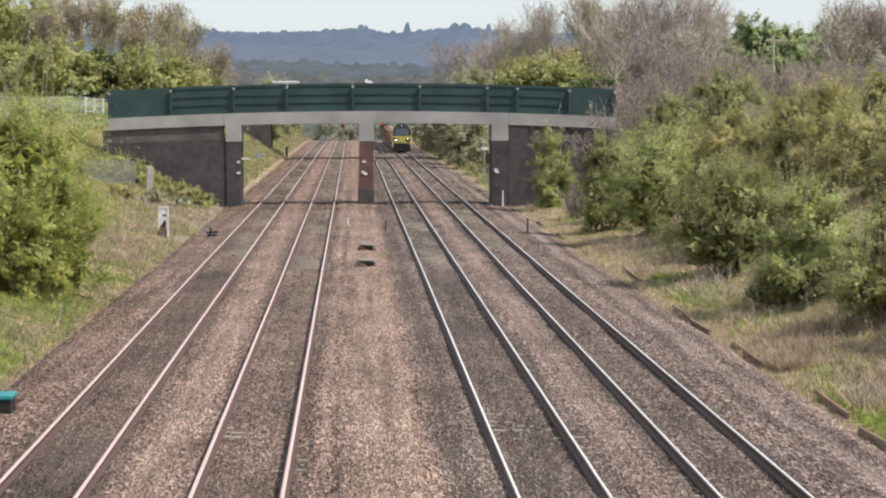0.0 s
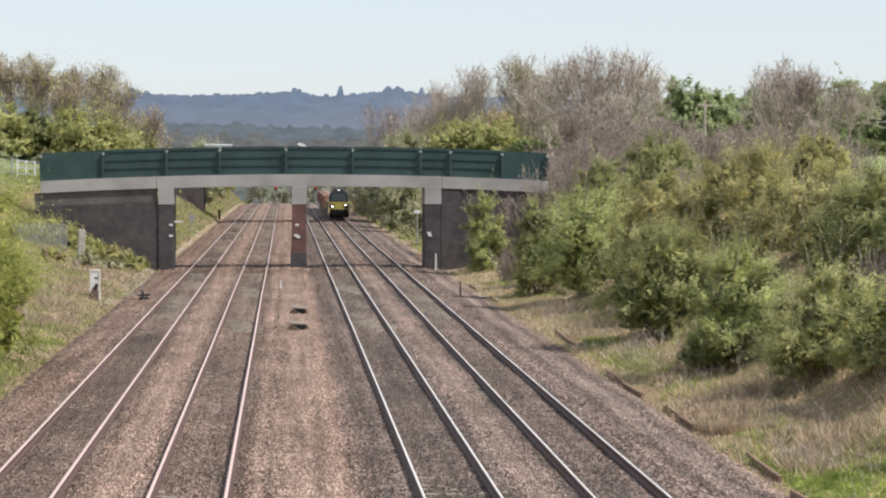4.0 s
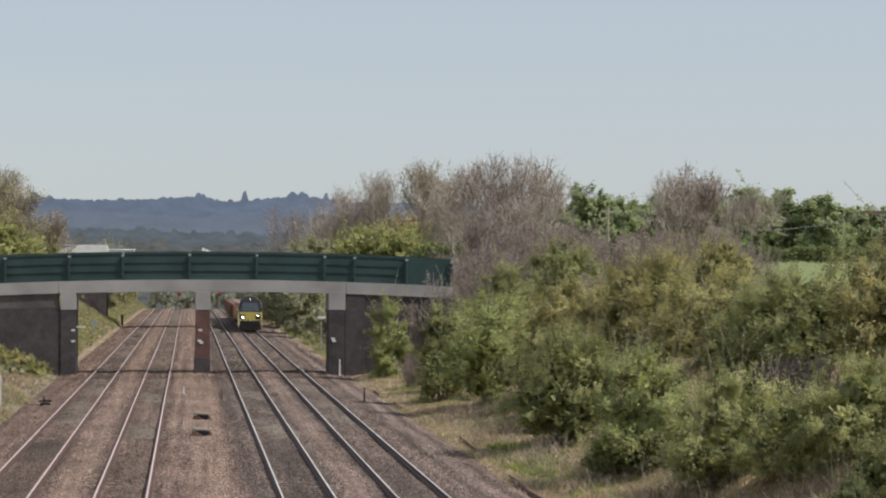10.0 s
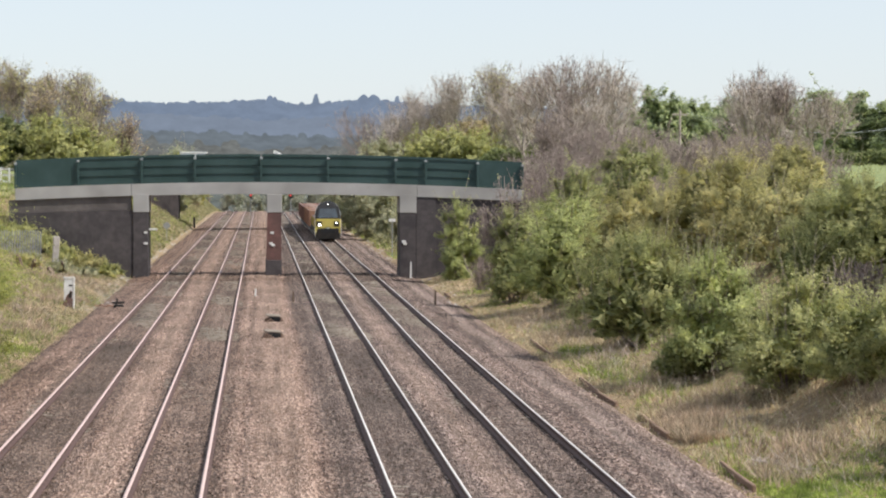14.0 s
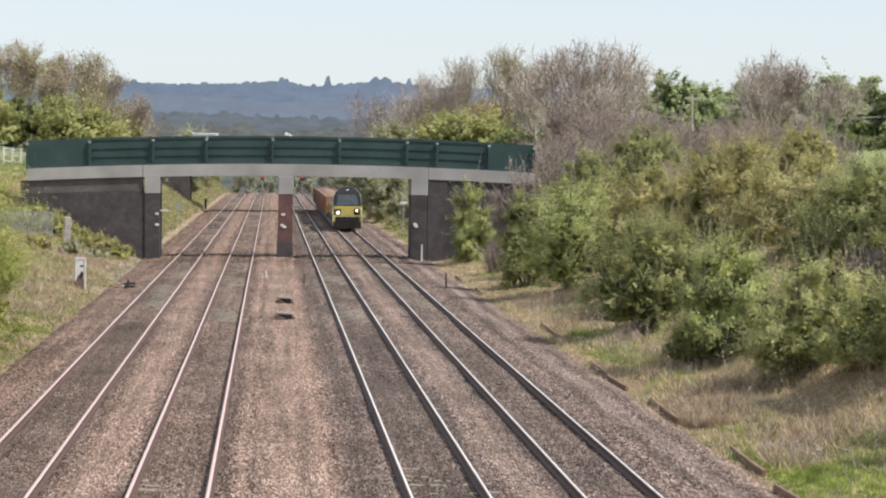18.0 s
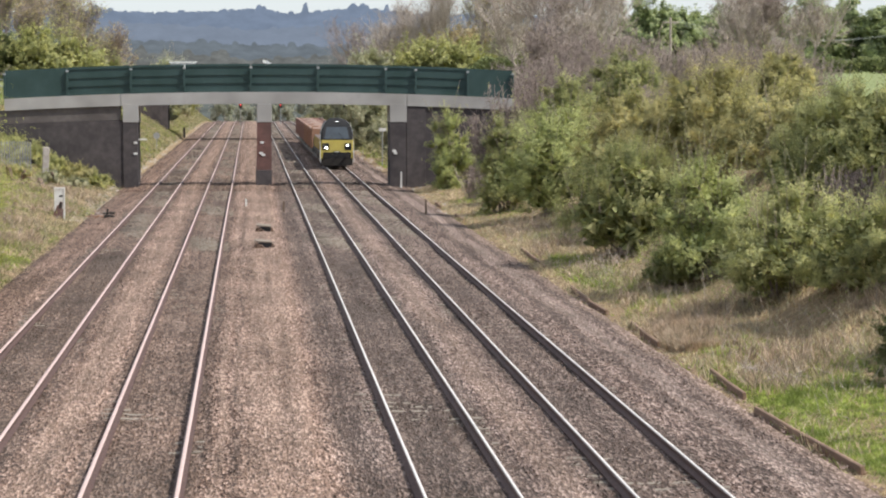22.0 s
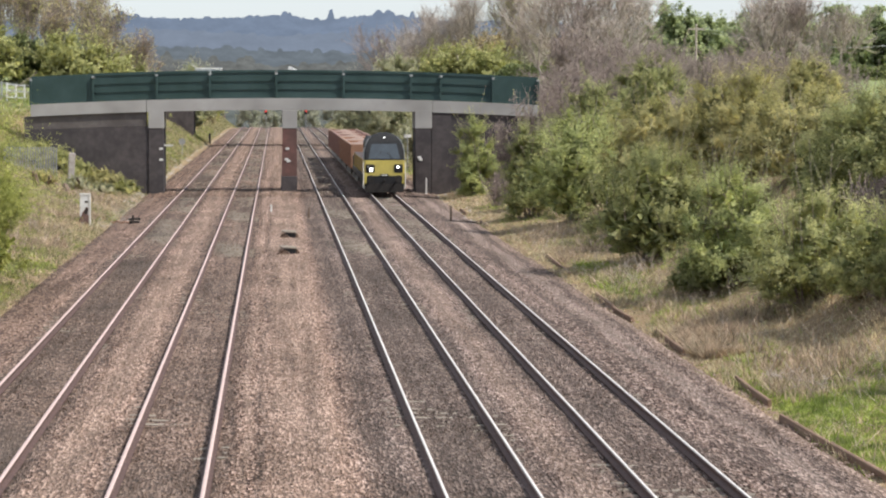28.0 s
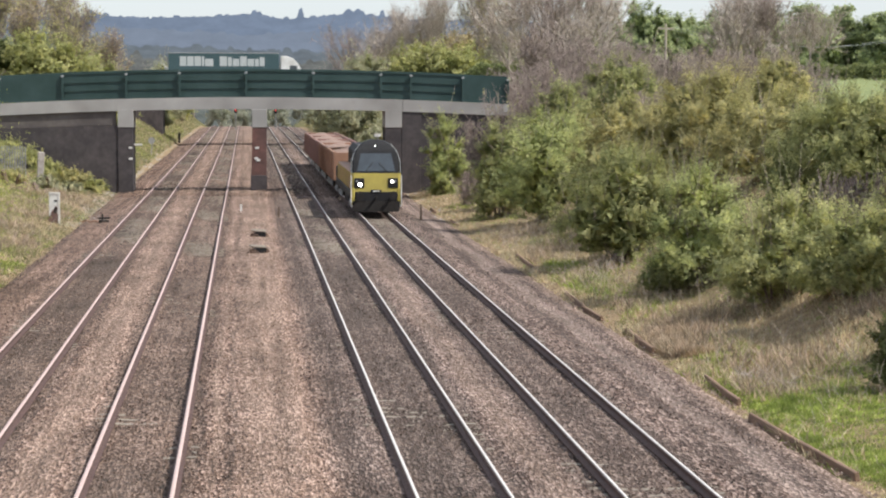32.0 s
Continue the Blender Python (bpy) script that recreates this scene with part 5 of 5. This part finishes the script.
def wagon(mat, label, length=13.6):
    wa = tagged(new("box_wagon"), label, "wagon", "wagons of the train")
    part("underframe", box(-1.25, 1.25, 0.2, length - 0.2, 0.85, 1.1, 0.03), MAT["dark"], wa)
    part("floor", box(-1.24, 1.24, 0.3, length - 0.3, 1.11, 1.2), MAT["dark"], wa)
    for s in (-1, 1):
        side = part("side", box(s * 1.33 - 0.05, s * 1.33 + 0.05, 0.25, length - 0.25, 1.0, 2.62, 0.01), mat, wa)
        part("top_rail", box(s * 1.33 - 0.09, s * 1.33 + 0.09, 0.25, length - 0.25, 2.62, 2.74, 0.02), mat, side)
        for k in range(9):
            y = 0.35 + (length - 0.7) * k / 8
            part("rib", box(s * 1.42 - 0.05, s * 1.42 + 0.05, y - 0.06, y + 0.06, 1.0, 2.62, 0.01), mat, side)
        for e in (0.2, length - 0.2):
            bm = bmesh.new()
            rod(bm, (s * 0.87, e - 0.2, 1.02), (s * 0.87, e + 0.2, 1.02), 0.18, sides=12)
            part("buffer", bm, MAT["dark"], wa)
    for y in (0.3, length - 0.3):
        part("end_wall", box(-1.28, 1.28, y - 0.05, y + 0.05, 1.0, 2.7, 0.01), mat, wa)
    r = np.random.default_rng(8)
    nx, ny = 12, 50
    X, Y = np.meshgrid(np.linspace(-1.27, 1.27, nx), np.linspace(0.36, length - 0.36, ny))
    Z = 2.36 + 0.2 * np.cos(X * 1.2) + r.normal(0, 0.05, X.shape) + 0.1 * np.sin(Y * 1.1)
    i = (np.arange(ny - 1)[:, None] * nx + np.arange(nx - 1)[None]).ravel()
    load = sheet("load", np.stack([X, Y, Z], -1).reshape(-1, 3), np.stack([i, i + 1, i + 1 + nx, i + nx], 1), MAT["load"], wa)
    load["label"] = "pinkish broken stone load"
    bogie(wa, 2.3, 1.0, 2)
    bogie(wa, length - 2.3, 1.0, 2)
    return wa


loco = locomotive()
first = wagon(MAT["orange"], "orange open box wagon with upright ribs, loaded with stone")
wagons = [first, copy_thing(first, pose(0, 0, 0))]
red = wagon(MAT["wagon_red"], "faded red-brown open box wagon loaded with stone")
wagons += [red] + [copy_thing(red, pose(0, 0, 0)) for _ in range(2)]


# ---- road vehicles ----
def road_wheel(parent, x, y, r=0.5):
    w = part("wheel", rod(bmesh.new(), (x, y - 0.14, r), (x, y + 0.14, r), r, sides=20), MAT["dark"], parent)
    part("hub", rod(bmesh.new(), (x, y - 0.16, r), (x, y + 0.16, r), r * 0.45, sides=12), MAT["grey_metal"], w)


def lorry():
    """An articulated lorry that drives towards +x; its front is at x = 0."""
    lo = tagged(new("articulated_lorry"), "articulated lorry with a dark teal trailer and white cab", "lorry")
    teal = surface("dark_teal_curtain", (0.05, 0.09, 0.1), (0.066, 0.11, 0.12), 1, 0.55, bump_scale=3, bump_amount=0.2)
    tr = part("trailer", box(-16.4, -2.8, -1.27, 1.27, 1.2, 4.38, 0.04), teal, lo, "dark teal curtain-sided trailer")
    part("roof_edge", box(-16.42, -2.78, -1.29, 1.29, 4.3, 4.4, 0.02), MAT["grey_metal"], tr)
    for x0, x1, z1 in ((-15.0, -14.2, 3.95), (-14.1, -13.3, 3.95), (-13.2, -12.4, 3.95), (-12.3, -12.0, 3.95), (-11.9, -10.9, 3.65), (-10.1, -9.2, 3.95), (-9.1, -8.6, 3.85), (-8.5, -7.7, 3.65), (-7.6, -6.8, 3.95), (-6.7, -5.9, 3.65), (-5.8, -5.3, 3.65), (-5.2, -4.6, 3.85)):
        z0 = 2.75
        part("lettering_bar", box(x0, x1, -1.285, -1.265, z0, z1, 0.004), MAT["bar"], tr, "pale bar")
    bm = bmesh.new()
    outline = [(-2.6, 0.9), (-0.1, 0.9), (0.0, 1.6), (-0.15, 2.6), (-0.45, 3.1), (-1.0, 3.7), (-1.7, 4.0), (-2.6, 4.05)]
    prism(bm, outline, -1.22, 1.22)
    bmesh.ops.bevel(bm, geom=bm.edges[:], offset=0.06, segments=2, affect="EDGES")
    cab = part("cab", bm, MAT["white"], lo, "white aerodynamic cab")
    part("side_window", box(-1.5, -0.55, -1.25, -1.2, 2.1, 2.85, 0.02), MAT["glass"], cab)
    part("side_window", box(-1.5, -0.55, 1.2, 1.25, 2.1, 2.85, 0.02), MAT["glass"], cab)
    part("windscreen", box(-0.22, -0.06, -1.05, 1.05, 1.9, 2.75, 0.03), MAT["glass"], cab)
    part("chassis", box(-16.2, -0.3, -0.45, 0.45, 0.75, 1.18, 0.03), MAT["dark"], lo)
    for x in (-1.4, -4.0, -12.2, -13.5, -14.8):
        for s in (-1, 1):
            road_wheel(lo, x, s * 1.05)
    return lo


def van():
    """A long white motorhome that drives towards -x; its front is at x = 0."""
    va = tagged(new("motorhome"), "long white motorhome with a rounded roof", "motorhome")
    bm = bmesh.new()
    prism(bm, [(0.1, 0.4), (8.2, 0.4), (8.25, 2.9), (8.0, 3.1), (1.9, 3.1), (1.0, 2.9), (0.35, 2.2), (0.0, 1.3)], -1.1, 1.1)
    bmesh.ops.bevel(bm, geom=bm.edges[:], offset=0.1, segments=2, affect="EDGES")
    body = part("body", bm, MAT["white"], va, "white body")
    part("stripe", prism(bmesh.new(), [(0.45, 2.3), (1.05, 2.86), (1.9, 3.04), (4.6, 3.0), (3.2, 2.86), (2.2, 2.5), (1.4, 2.3)], -1.118, -1.09), surface("blue_paint", (0.03, 0.05, 0.2), (0.045, 0.07, 0.26), 2, 0.4, bump_amount=0.03), body, "deep blue swept stripe")
    part("roof_rail", box(1.8, 7.9, -0.98, -0.92, 3.11, 3.18, 0.01), MAT["grey_metal"], body)
    part("side_window", box(1.0, 2.0, -1.12, -1.08, 1.5, 2.4, 0.03), MAT["glass"], body)
    part("side_window", box(3.2, 6.6, -1.12, -1.08, 1.7, 2.2, 0.03), MAT["glass"], body)
    part("windscreen", box(0.3, 0.6, -0.95, 0.95, 1.5, 2.3, 0.03), MAT["glass"], body)
    for x in (1.2, 6.2):
        for s in (-1, 1):
            road_wheel(va, x, s * 0.95, 0.36)
    return va


hgv, camper = lorry(), van()

# ---- lineside things ----
MAT["rust_patch"] = surface("brown_rust", (0.1, 0.06, 0.055), (0.22, 0.14, 0.12), 5, 0.9)


def marker_post(x, y):
    z = land_at(x, y)
    p = tagged(new("marker_post"), "white trackside marker with a dark weathered panel", "marker post")
    p.location = (x, y, z - 0.1)
    part("frame_post", box(0.2, 0.27, -0.06, 0.06, 0.0, 1.62, 0.01), MAT["white"], p, "white painted upright")
    part("frame_top", box(-0.27, 0.195, -0.06, 0.06, 1.54, 1.62, 0.01), MAT["white"], p, "white painted top rail")
    part("board", box(-0.25, 0.19, -0.03, 0.03, 0.1, 1.53, 0.01), MAT["white"], p, "white weathered board")
    rust = part("stain", prism(bmesh.new(), [(-0.3, 0.1), (0.16, 0.1), (0.18, 0.5), (0.12, 0.62), (0.17, 0.86), (0.06, 0.97), (-0.02, 0.8), (-0.12, 0.72), (-0.2, 0.5), (-0.29, 0.34)], -0.05, -0.032), MAT["rust_patch"], p, "brown rust bleeding up the board")
    part("patch", prism(bmesh.new(), [(-0.05, 0.62), (0.1, 0.58), (0.13, 0.84), (0.03, 0.9)], -0.06, -0.051), MAT["dark"], rust)
    part("tape", box(-0.02, 0.16, -0.05, -0.031, 1.16, 1.24, 0.01), MAT["dark"], p, "short dark band")
    return p


marker_post(-9.35, 117.5)


def stake(x, y, h, mat, label):
    s = tagged(part("stake", prism(bmesh.new(), [(-0.06, -0.3), (0.06, -0.3), (0.05, h), (-0.03, h + 0.05)], -0.05, 0.05), mat), label, "stake")
    s.location = (x, y, -0.3)
    return s


stake(9.05, 122.5, 0.85, MAT["timber"], "weathered timber stake in the ballast edge")
stake(1.75, 126, 0.6, MAT["timber"], "short timber stake between the tracks")
stake(-0.25, 130, 0.55, MAT["white"], "short pale stake between the tracks")
stake(9.9, 156, 1.1, MAT["white"], "pale metal stake by the pier")


post = tagged(part("concrete_post", box(-0.2, 0.2, -0.14, 0.14, -0.3, 2.0, 0.03), MAT["pale_stone"]), "leaning pale concrete post below the abutment", "post")
post.matrix_basis = pose(-12.4, 145, land_at(-12.4, 145), 2, 3, 10)
for x, y, tx, tz, L in ((-12.0, 144, 35, 20, 0.9), (-12.9, 141, -30, 60, 0.7), (-13.1, 138, 50, 15, 1.1), (-13.6, 137, 20, -30, 0.9), (-11.9, 139, -45, 40, 0.8)):
    st = tagged(part("timber_stump", prism(bmesh.new(), [(-0.13, 0), (0.13, 0), (0.1, L), (-0.04, L + 0.12), (-0.12, L - 0.1)], -0.12, 0.12), MAT["timber"]), "dark broken timber stump in the weeds", "stump", "broken stumps")
    st.matrix_basis = pose(x, y, land_at(x, y) - 0.12, tx, 0, tz)


def catch_pit(x, y, turn):
    c = tagged(new("catch_pit"), "raised concrete catch pit with a dark mouth under its lid", "catch pit", "catch pits")
    c.matrix_basis = pose(x, y, -0.17, 0, 0, turn) @ Matrix.Diagonal((0.74, 0.74, 0.8, 1))
    lid = part("lid", box(-0.48, 0.4, -0.1, 0.6, 0.0, 0.07, 0.02), MAT["sleeper"], c, "stony concrete lid pushed askew")
    lid.matrix_basis = pose(0, 0, 0.33, 5, 4, 6)
    # solid black block that paints the shade inside the mouth
    part("well_shade", prism(bmesh.new(), [(-0.34, 0.3), (-0.12, 0.2), (0.12, 0.02), (0.38, -0.02), (0.36, 0.31)], -0.06, 0.5), MAT["black"], c, "black block for the shade in the opening")
    part("wall", prism(bmesh.new(), [(-0.66, -0.05), (0.1, -0.05), (-0.14, 0.19), (-0.36, 0.3), (-0.5, 0.24)], -0.12, 0.5), MAT["ballast"], c)
    part("wall", prism(bmesh.new(), [(0.39, -0.05), (0.66, -0.05), (0.5, 0.26), (0.4, 0.3)], -0.1, 0.5), MAT["ballast"], c)
    return c


catch_pit(0.55, 96.6, 4)
catch_pit(0.62, 107.5, -6)

cabinet = tagged(new("trackside_box"), "low dark trackside box with a teal lid", "equipment box")
cabinet.location = (-7.75, 52, -0.35)
part("body", box(-0.3, 0.3, -0.4, 0.4, 0, 0.42, 0.02), MAT["dark"], cabinet)
part("lid", box(-0.34, 0.34, -0.44, 0.44, 0.42, 0.52, 0.02), MAT["teal"], cabinet, "teal painted lid")

# timber edging along the ballast
MAT["rust_board"] = surface("rusty_board", (0.16, 0.105, 0.075), (0.3, 0.2, 0.14), 6, 0.9, stretch=(1, 0.2, 1))
for x0, y0, x1, y1, tilt in ((10.62, 40.3, 10.48, 44.0, -8), (10.48, 44.05, 10.36, 47.9, 5), (10.63, 50.3, 10.66, 52.4, -6), (10.67, 52.5, 10.74, 54.6, 4), (10.54, 60.6, 10.58, 63.2, -10), (10.59, 63.3, 10.66, 65.7, 6), (10.5, 69.3, 10.42, 72.6, -14), (10.5, 73.0, 10.56, 77.7, 6), (10.85, 86.6, 10.94, 91.2, -8), (10.95, 91.3, 11.03, 96.2, 6), (10.6, 118, 10.56, 122, -5), (10.5, 131, 10.53, 135, 4)):
    b = tagged(part("edging_board", box(-0.045, 0.045, 0, math.hypot(x1 - x0, y1 - y0), -0.25, 0.085, 0.015), MAT["rust_board"]), "rusty brown edging board along the ballast", "board", "edging boards")
    b.matrix_basis = pose(x0, y0, -0.25, 0.3, tilt, math.degrees(math.atan2(x0 - x1, y1 - y0)))



def brash(x, y, n, spread, seed):
    rg = np.random.default_rng(seed)
    a = np.stack([rg.normal(0, spread, n), rg.normal(0, spread, n), rg.uniform(0, 0.15, n)], 1)
    d = np.stack([rg.normal(0, 0.3, n), rg.normal(0, 0.3, n), np.abs(rg.normal(0.05, 0.2, n))], 1)
    s = tagged(sheet("brash", *tubes(a, a + d, np.full(n, 0.014), np.full(n, 0.006)), MAT["bark"]), "heap of dead grey branches on the grass", "branches", kind="stuff")
    s.location = (x, y, land_at(x, y))
    return s


brash(11.75, 53.6, 40, 0.24, 1)
brash(12.1, 51.5, 16, 0.3, 3)
brash(13.0, 84.5, 40, 0.4, 2)


def rail_fence(x0, x1, y, h, posts, rails, mat, label):
    f = tagged(new("fence"), label, "fence")
    for i in range(posts):
        x = x0 + (x1 - x0) * i / (posts - 1)
        z = land_at(x, y)
        part("post", box(x - 0.06, x + 0.06, y - 0.06, y + 0.06, z - 0.3, z + h, 0.01), mat, f)
    for k in range(rails):
        zz = h * (k + 0.7) / rails
        for i in range(posts - 1):
            xa, xb = x0 + (x1 - x0) * i / (posts - 1), x0 + (x1 - x0) * (i + 1) / (posts - 1)
            part("rail", rod(bmesh.new(), (xa, y, land_at(xa, y) + zz), (xb, y, land_at(xb, y) + zz), 0.035, sides=5), mat, f)
    return f


def palisade(x0, x1, y, h):
    f = tagged(new("palisade_fence"), "grey steel palisade fence below the abutment", "fence")
    n = int((x1 - x0) / 0.16)
    bm = bmesh.new()
    slab(bm, -0.04, 0.04, -0.02, 0.02, 0, h, 0.01)
    me = bpy.data.meshes.new("pale")
    bm.to_mesh(me)
    bm.free()
    me.materials.append(MAT["grey_metal"])
    for i in range(n):
        x = x0 + i * 0.16
        o = new("pale", me)
        o.parent = f
        o.location = (x, y, min(land_at(x, y) - 0.1, 1.1))
    return f


palisade(-16.9, -13.4, 150, 1.9)
rail_fence(-40, -17, 168, 1.3, 12, 3, MAT["grey_metal"], "grey metal rail fence by the road")
rail_fence(-18.6, -17.4, 167, 1.3, 3, 3, MAT["white"], "pale timber rails at the bridge end")

gear = tagged(new("treadle"), "small dark trackside treadle with an orange cable", "track equipment")
gear.location = (-7.15, 121, -0.2)
part("base", box(-0.25, 0.25, -0.15, 0.15, -0.05, 0.12, 0.02), MAT["dark"], gear)
part("arm", rod(bmesh.new(), (-0.1, 0, 0.1), (-0.06, 0, 0.42), 0.045), MAT["dark"], gear)
part("arm", rod(bmesh.new(), (-0.3, 0, 0.2), (0.3, 0, 0.22), 0.045), MAT["dark"], gear)
bm = bmesh.new()
pts = [Vector((-0.25 - 0.12 * k, -0.3 * math.sin(k * 0.7), 0.02 + 0.08 * math.sin(k * 0.9) ** 2)) for k in range(9)]
for a, b in zip(pts, pts[1:]):
    rod(bm, a, b, 0.03, sides=6)
part("cable", bm, MAT["orange"], gear, "orange cable")

pole = tagged(new("telegraph_pole"), "grey timber pole carrying thin wires", "pole")
pole.location = (36.5, 205, land_at(36.5, 205))
part("mast", rod(bmesh.new(), (0, 0, -0.5), (0, 0, 6.2), 0.14, 0.1), MAT["bark"], pole)
part("crossarm", box(-0.7, 0.7, -0.06, 0.06, 5.7, 5.85, 0.01), MAT["bark"], pole)
for k in (-0.6, 0.6):
    bm = bmesh.new()
    pts = [Vector((k + 40 * u, 60 * u, 5.9 - 4 * u * (1 - u) * 1.6 + 1.0 * u)) for u in [i / 10 for i in range(11)]]
    for a, b in zip(pts, pts[1:]):
        rod(bm, a, b, 0.013, sides=4)
    part("wire", bm, MAT["grey_metal"], pole)


arm = tagged(new("telegraph_pole"), "brown timber pole with a crossarm", "pole")
arm.location = (45.5, 150, land_at(45.5, 150))
part("mast", rod(bmesh.new(), (0, 0, -0.5), (0, 0, 5.6), 0.16, 0.13), MAT["timber"], arm)
part("crossarm", box(-2.2, 0.5, -0.07, 0.07, 4.75, 4.95, 0.01), MAT["timber"], arm)
for k in (-2.1, -1.2, 0.4):
    part("insulator", rod(bmesh.new(), (k, 0, 4.95), (k, 0, 5.2), 0.06), MAT["white"], arm)


cabin = tagged(new("site_cabin"), "low white cabin beside the road on the far bridge", "cabin")
cabin.location = (-8.35, 300.4, 6.6)
part("walls", box(-1.6, 1.6, -1.2, 1.2, 0, 2.7, 0.04), MAT["white"], cabin)
part("roof", box(-1.7, 1.7, -1.3, 1.3, 2.7, 2.85, 0.03), MAT["white"], cabin)
sign = tagged(new("road_sign"), "small pale road sign on a slim post", "sign")
sign.location = (2.12, 299.2, 6.6)
part("post", rod(bmesh.new(), (0, 0, 0), (0, 0, 3.0), 0.05), MAT["grey_metal"], sign)
part("panel", prism(bmesh.new(), [(-0.5, 2.75), (0.35, 2.5), (0.6, 2.65), (-0.1, 3.05), (-0.45, 3.1)], -0.03, 0.03), MAT["white"], sign, "tilted pale panel")

phone = tagged(new("lineside_sign"), "white plate on a grey post beside the track", "sign")
phone.location = (11.0, 198, land_at(11.0, 198))
part("post", rod(bmesh.new(), (0, 0, -0.2), (0, 0, 3.1), 0.045), MAT["grey_metal"], phone)
part("plate", box(-0.28, 0.28, -0.04, 0.04, 2.95, 3.2, 0.01), MAT["white"], phone, "white plate")
disc = tagged(new("lineside_sign"), "round grey sign plate on a short post", "sign")
disc.location = (-8.9, 228, land_at(-8.9, 228))
part("post", rod(bmesh.new(), (0, 0, -0.2), (0, 0, 1.5), 0.04), MAT["grey_metal"], disc)
part("plate", rod(bmesh.new(), (0, -0.06, 1.6), (0, -0.03, 1.6), 0.32, sides=20), MAT["grey_metal"], disc, "round grey plate")
stump = tagged(part("dark_post", box(-0.14, 0.14, -0.14, 0.14, -0.3, 1.35, 0.02), MAT["dark"]), "short dark post at the ballast edge", "post")
stump.location = (-8.4, 305, -0.2)

MAT["red_lamp"] = lamp_material("red_signal_lamp", (1.0, 0.08, 0.06), 0.45)


def signal(x, y):
    sig = tagged(new("signal"), "colour-light signal showing red between the tracks", "signal", "signals")
    sig.location = (x, y, -0.2)
    part("post", rod(bmesh.new(), (0, 0, 0), (0, 0, 3.0), 0.07), MAT["grey_metal"], sig)
    part("head", box(-0.25, 0.25, -0.1, 0.15, 2.9, 3.9, 0.03), MAT["black"], sig)
    part("lamp", rod(bmesh.new(), (0, -0.14, 3.4), (0, -0.1, 3.4), 0.13, sides=14), MAT["red_lamp"], sig, "lit red lamp")


signal(5.12, 402)
signal(-1.6, 405)


# ---- movement ----
def front_of_train(t):
    return float(np.interp(t, [0, 6, 13, 19, 22, 28, 32], [325, 288, 244.5, 206, 186.5, 148.3, 123.3]))


def motions():
    times = [0, 3, 6, 9.5, 13, 16, 19, 22, 25, 28, 30, 32]
    walk(loco, [(t, pose(TRACK_X, front_of_train(t), 0)) for t in times])
    for k, w in enumerate(wagons):
        walk(w, [(t, pose(TRACK_X, front_of_train(t) + 22.0 + 14.0 * k, float(track_dip(front_of_train(t) + 29 + 14.0 * k)))) for t in times])
    step = [0, 4, 8, 9, 10, 16, 24, 28, 30, 31, 31.5, 32]
    walk(hgv, [(t, pose(7.0 + 24.9 * (t - 32), 296.0, 6.76)) for t in step])
    walk(camper, [(t, pose(11.8 - 29.8 * (t - 9), 292.4, 6.76)) for t in step])


motions()
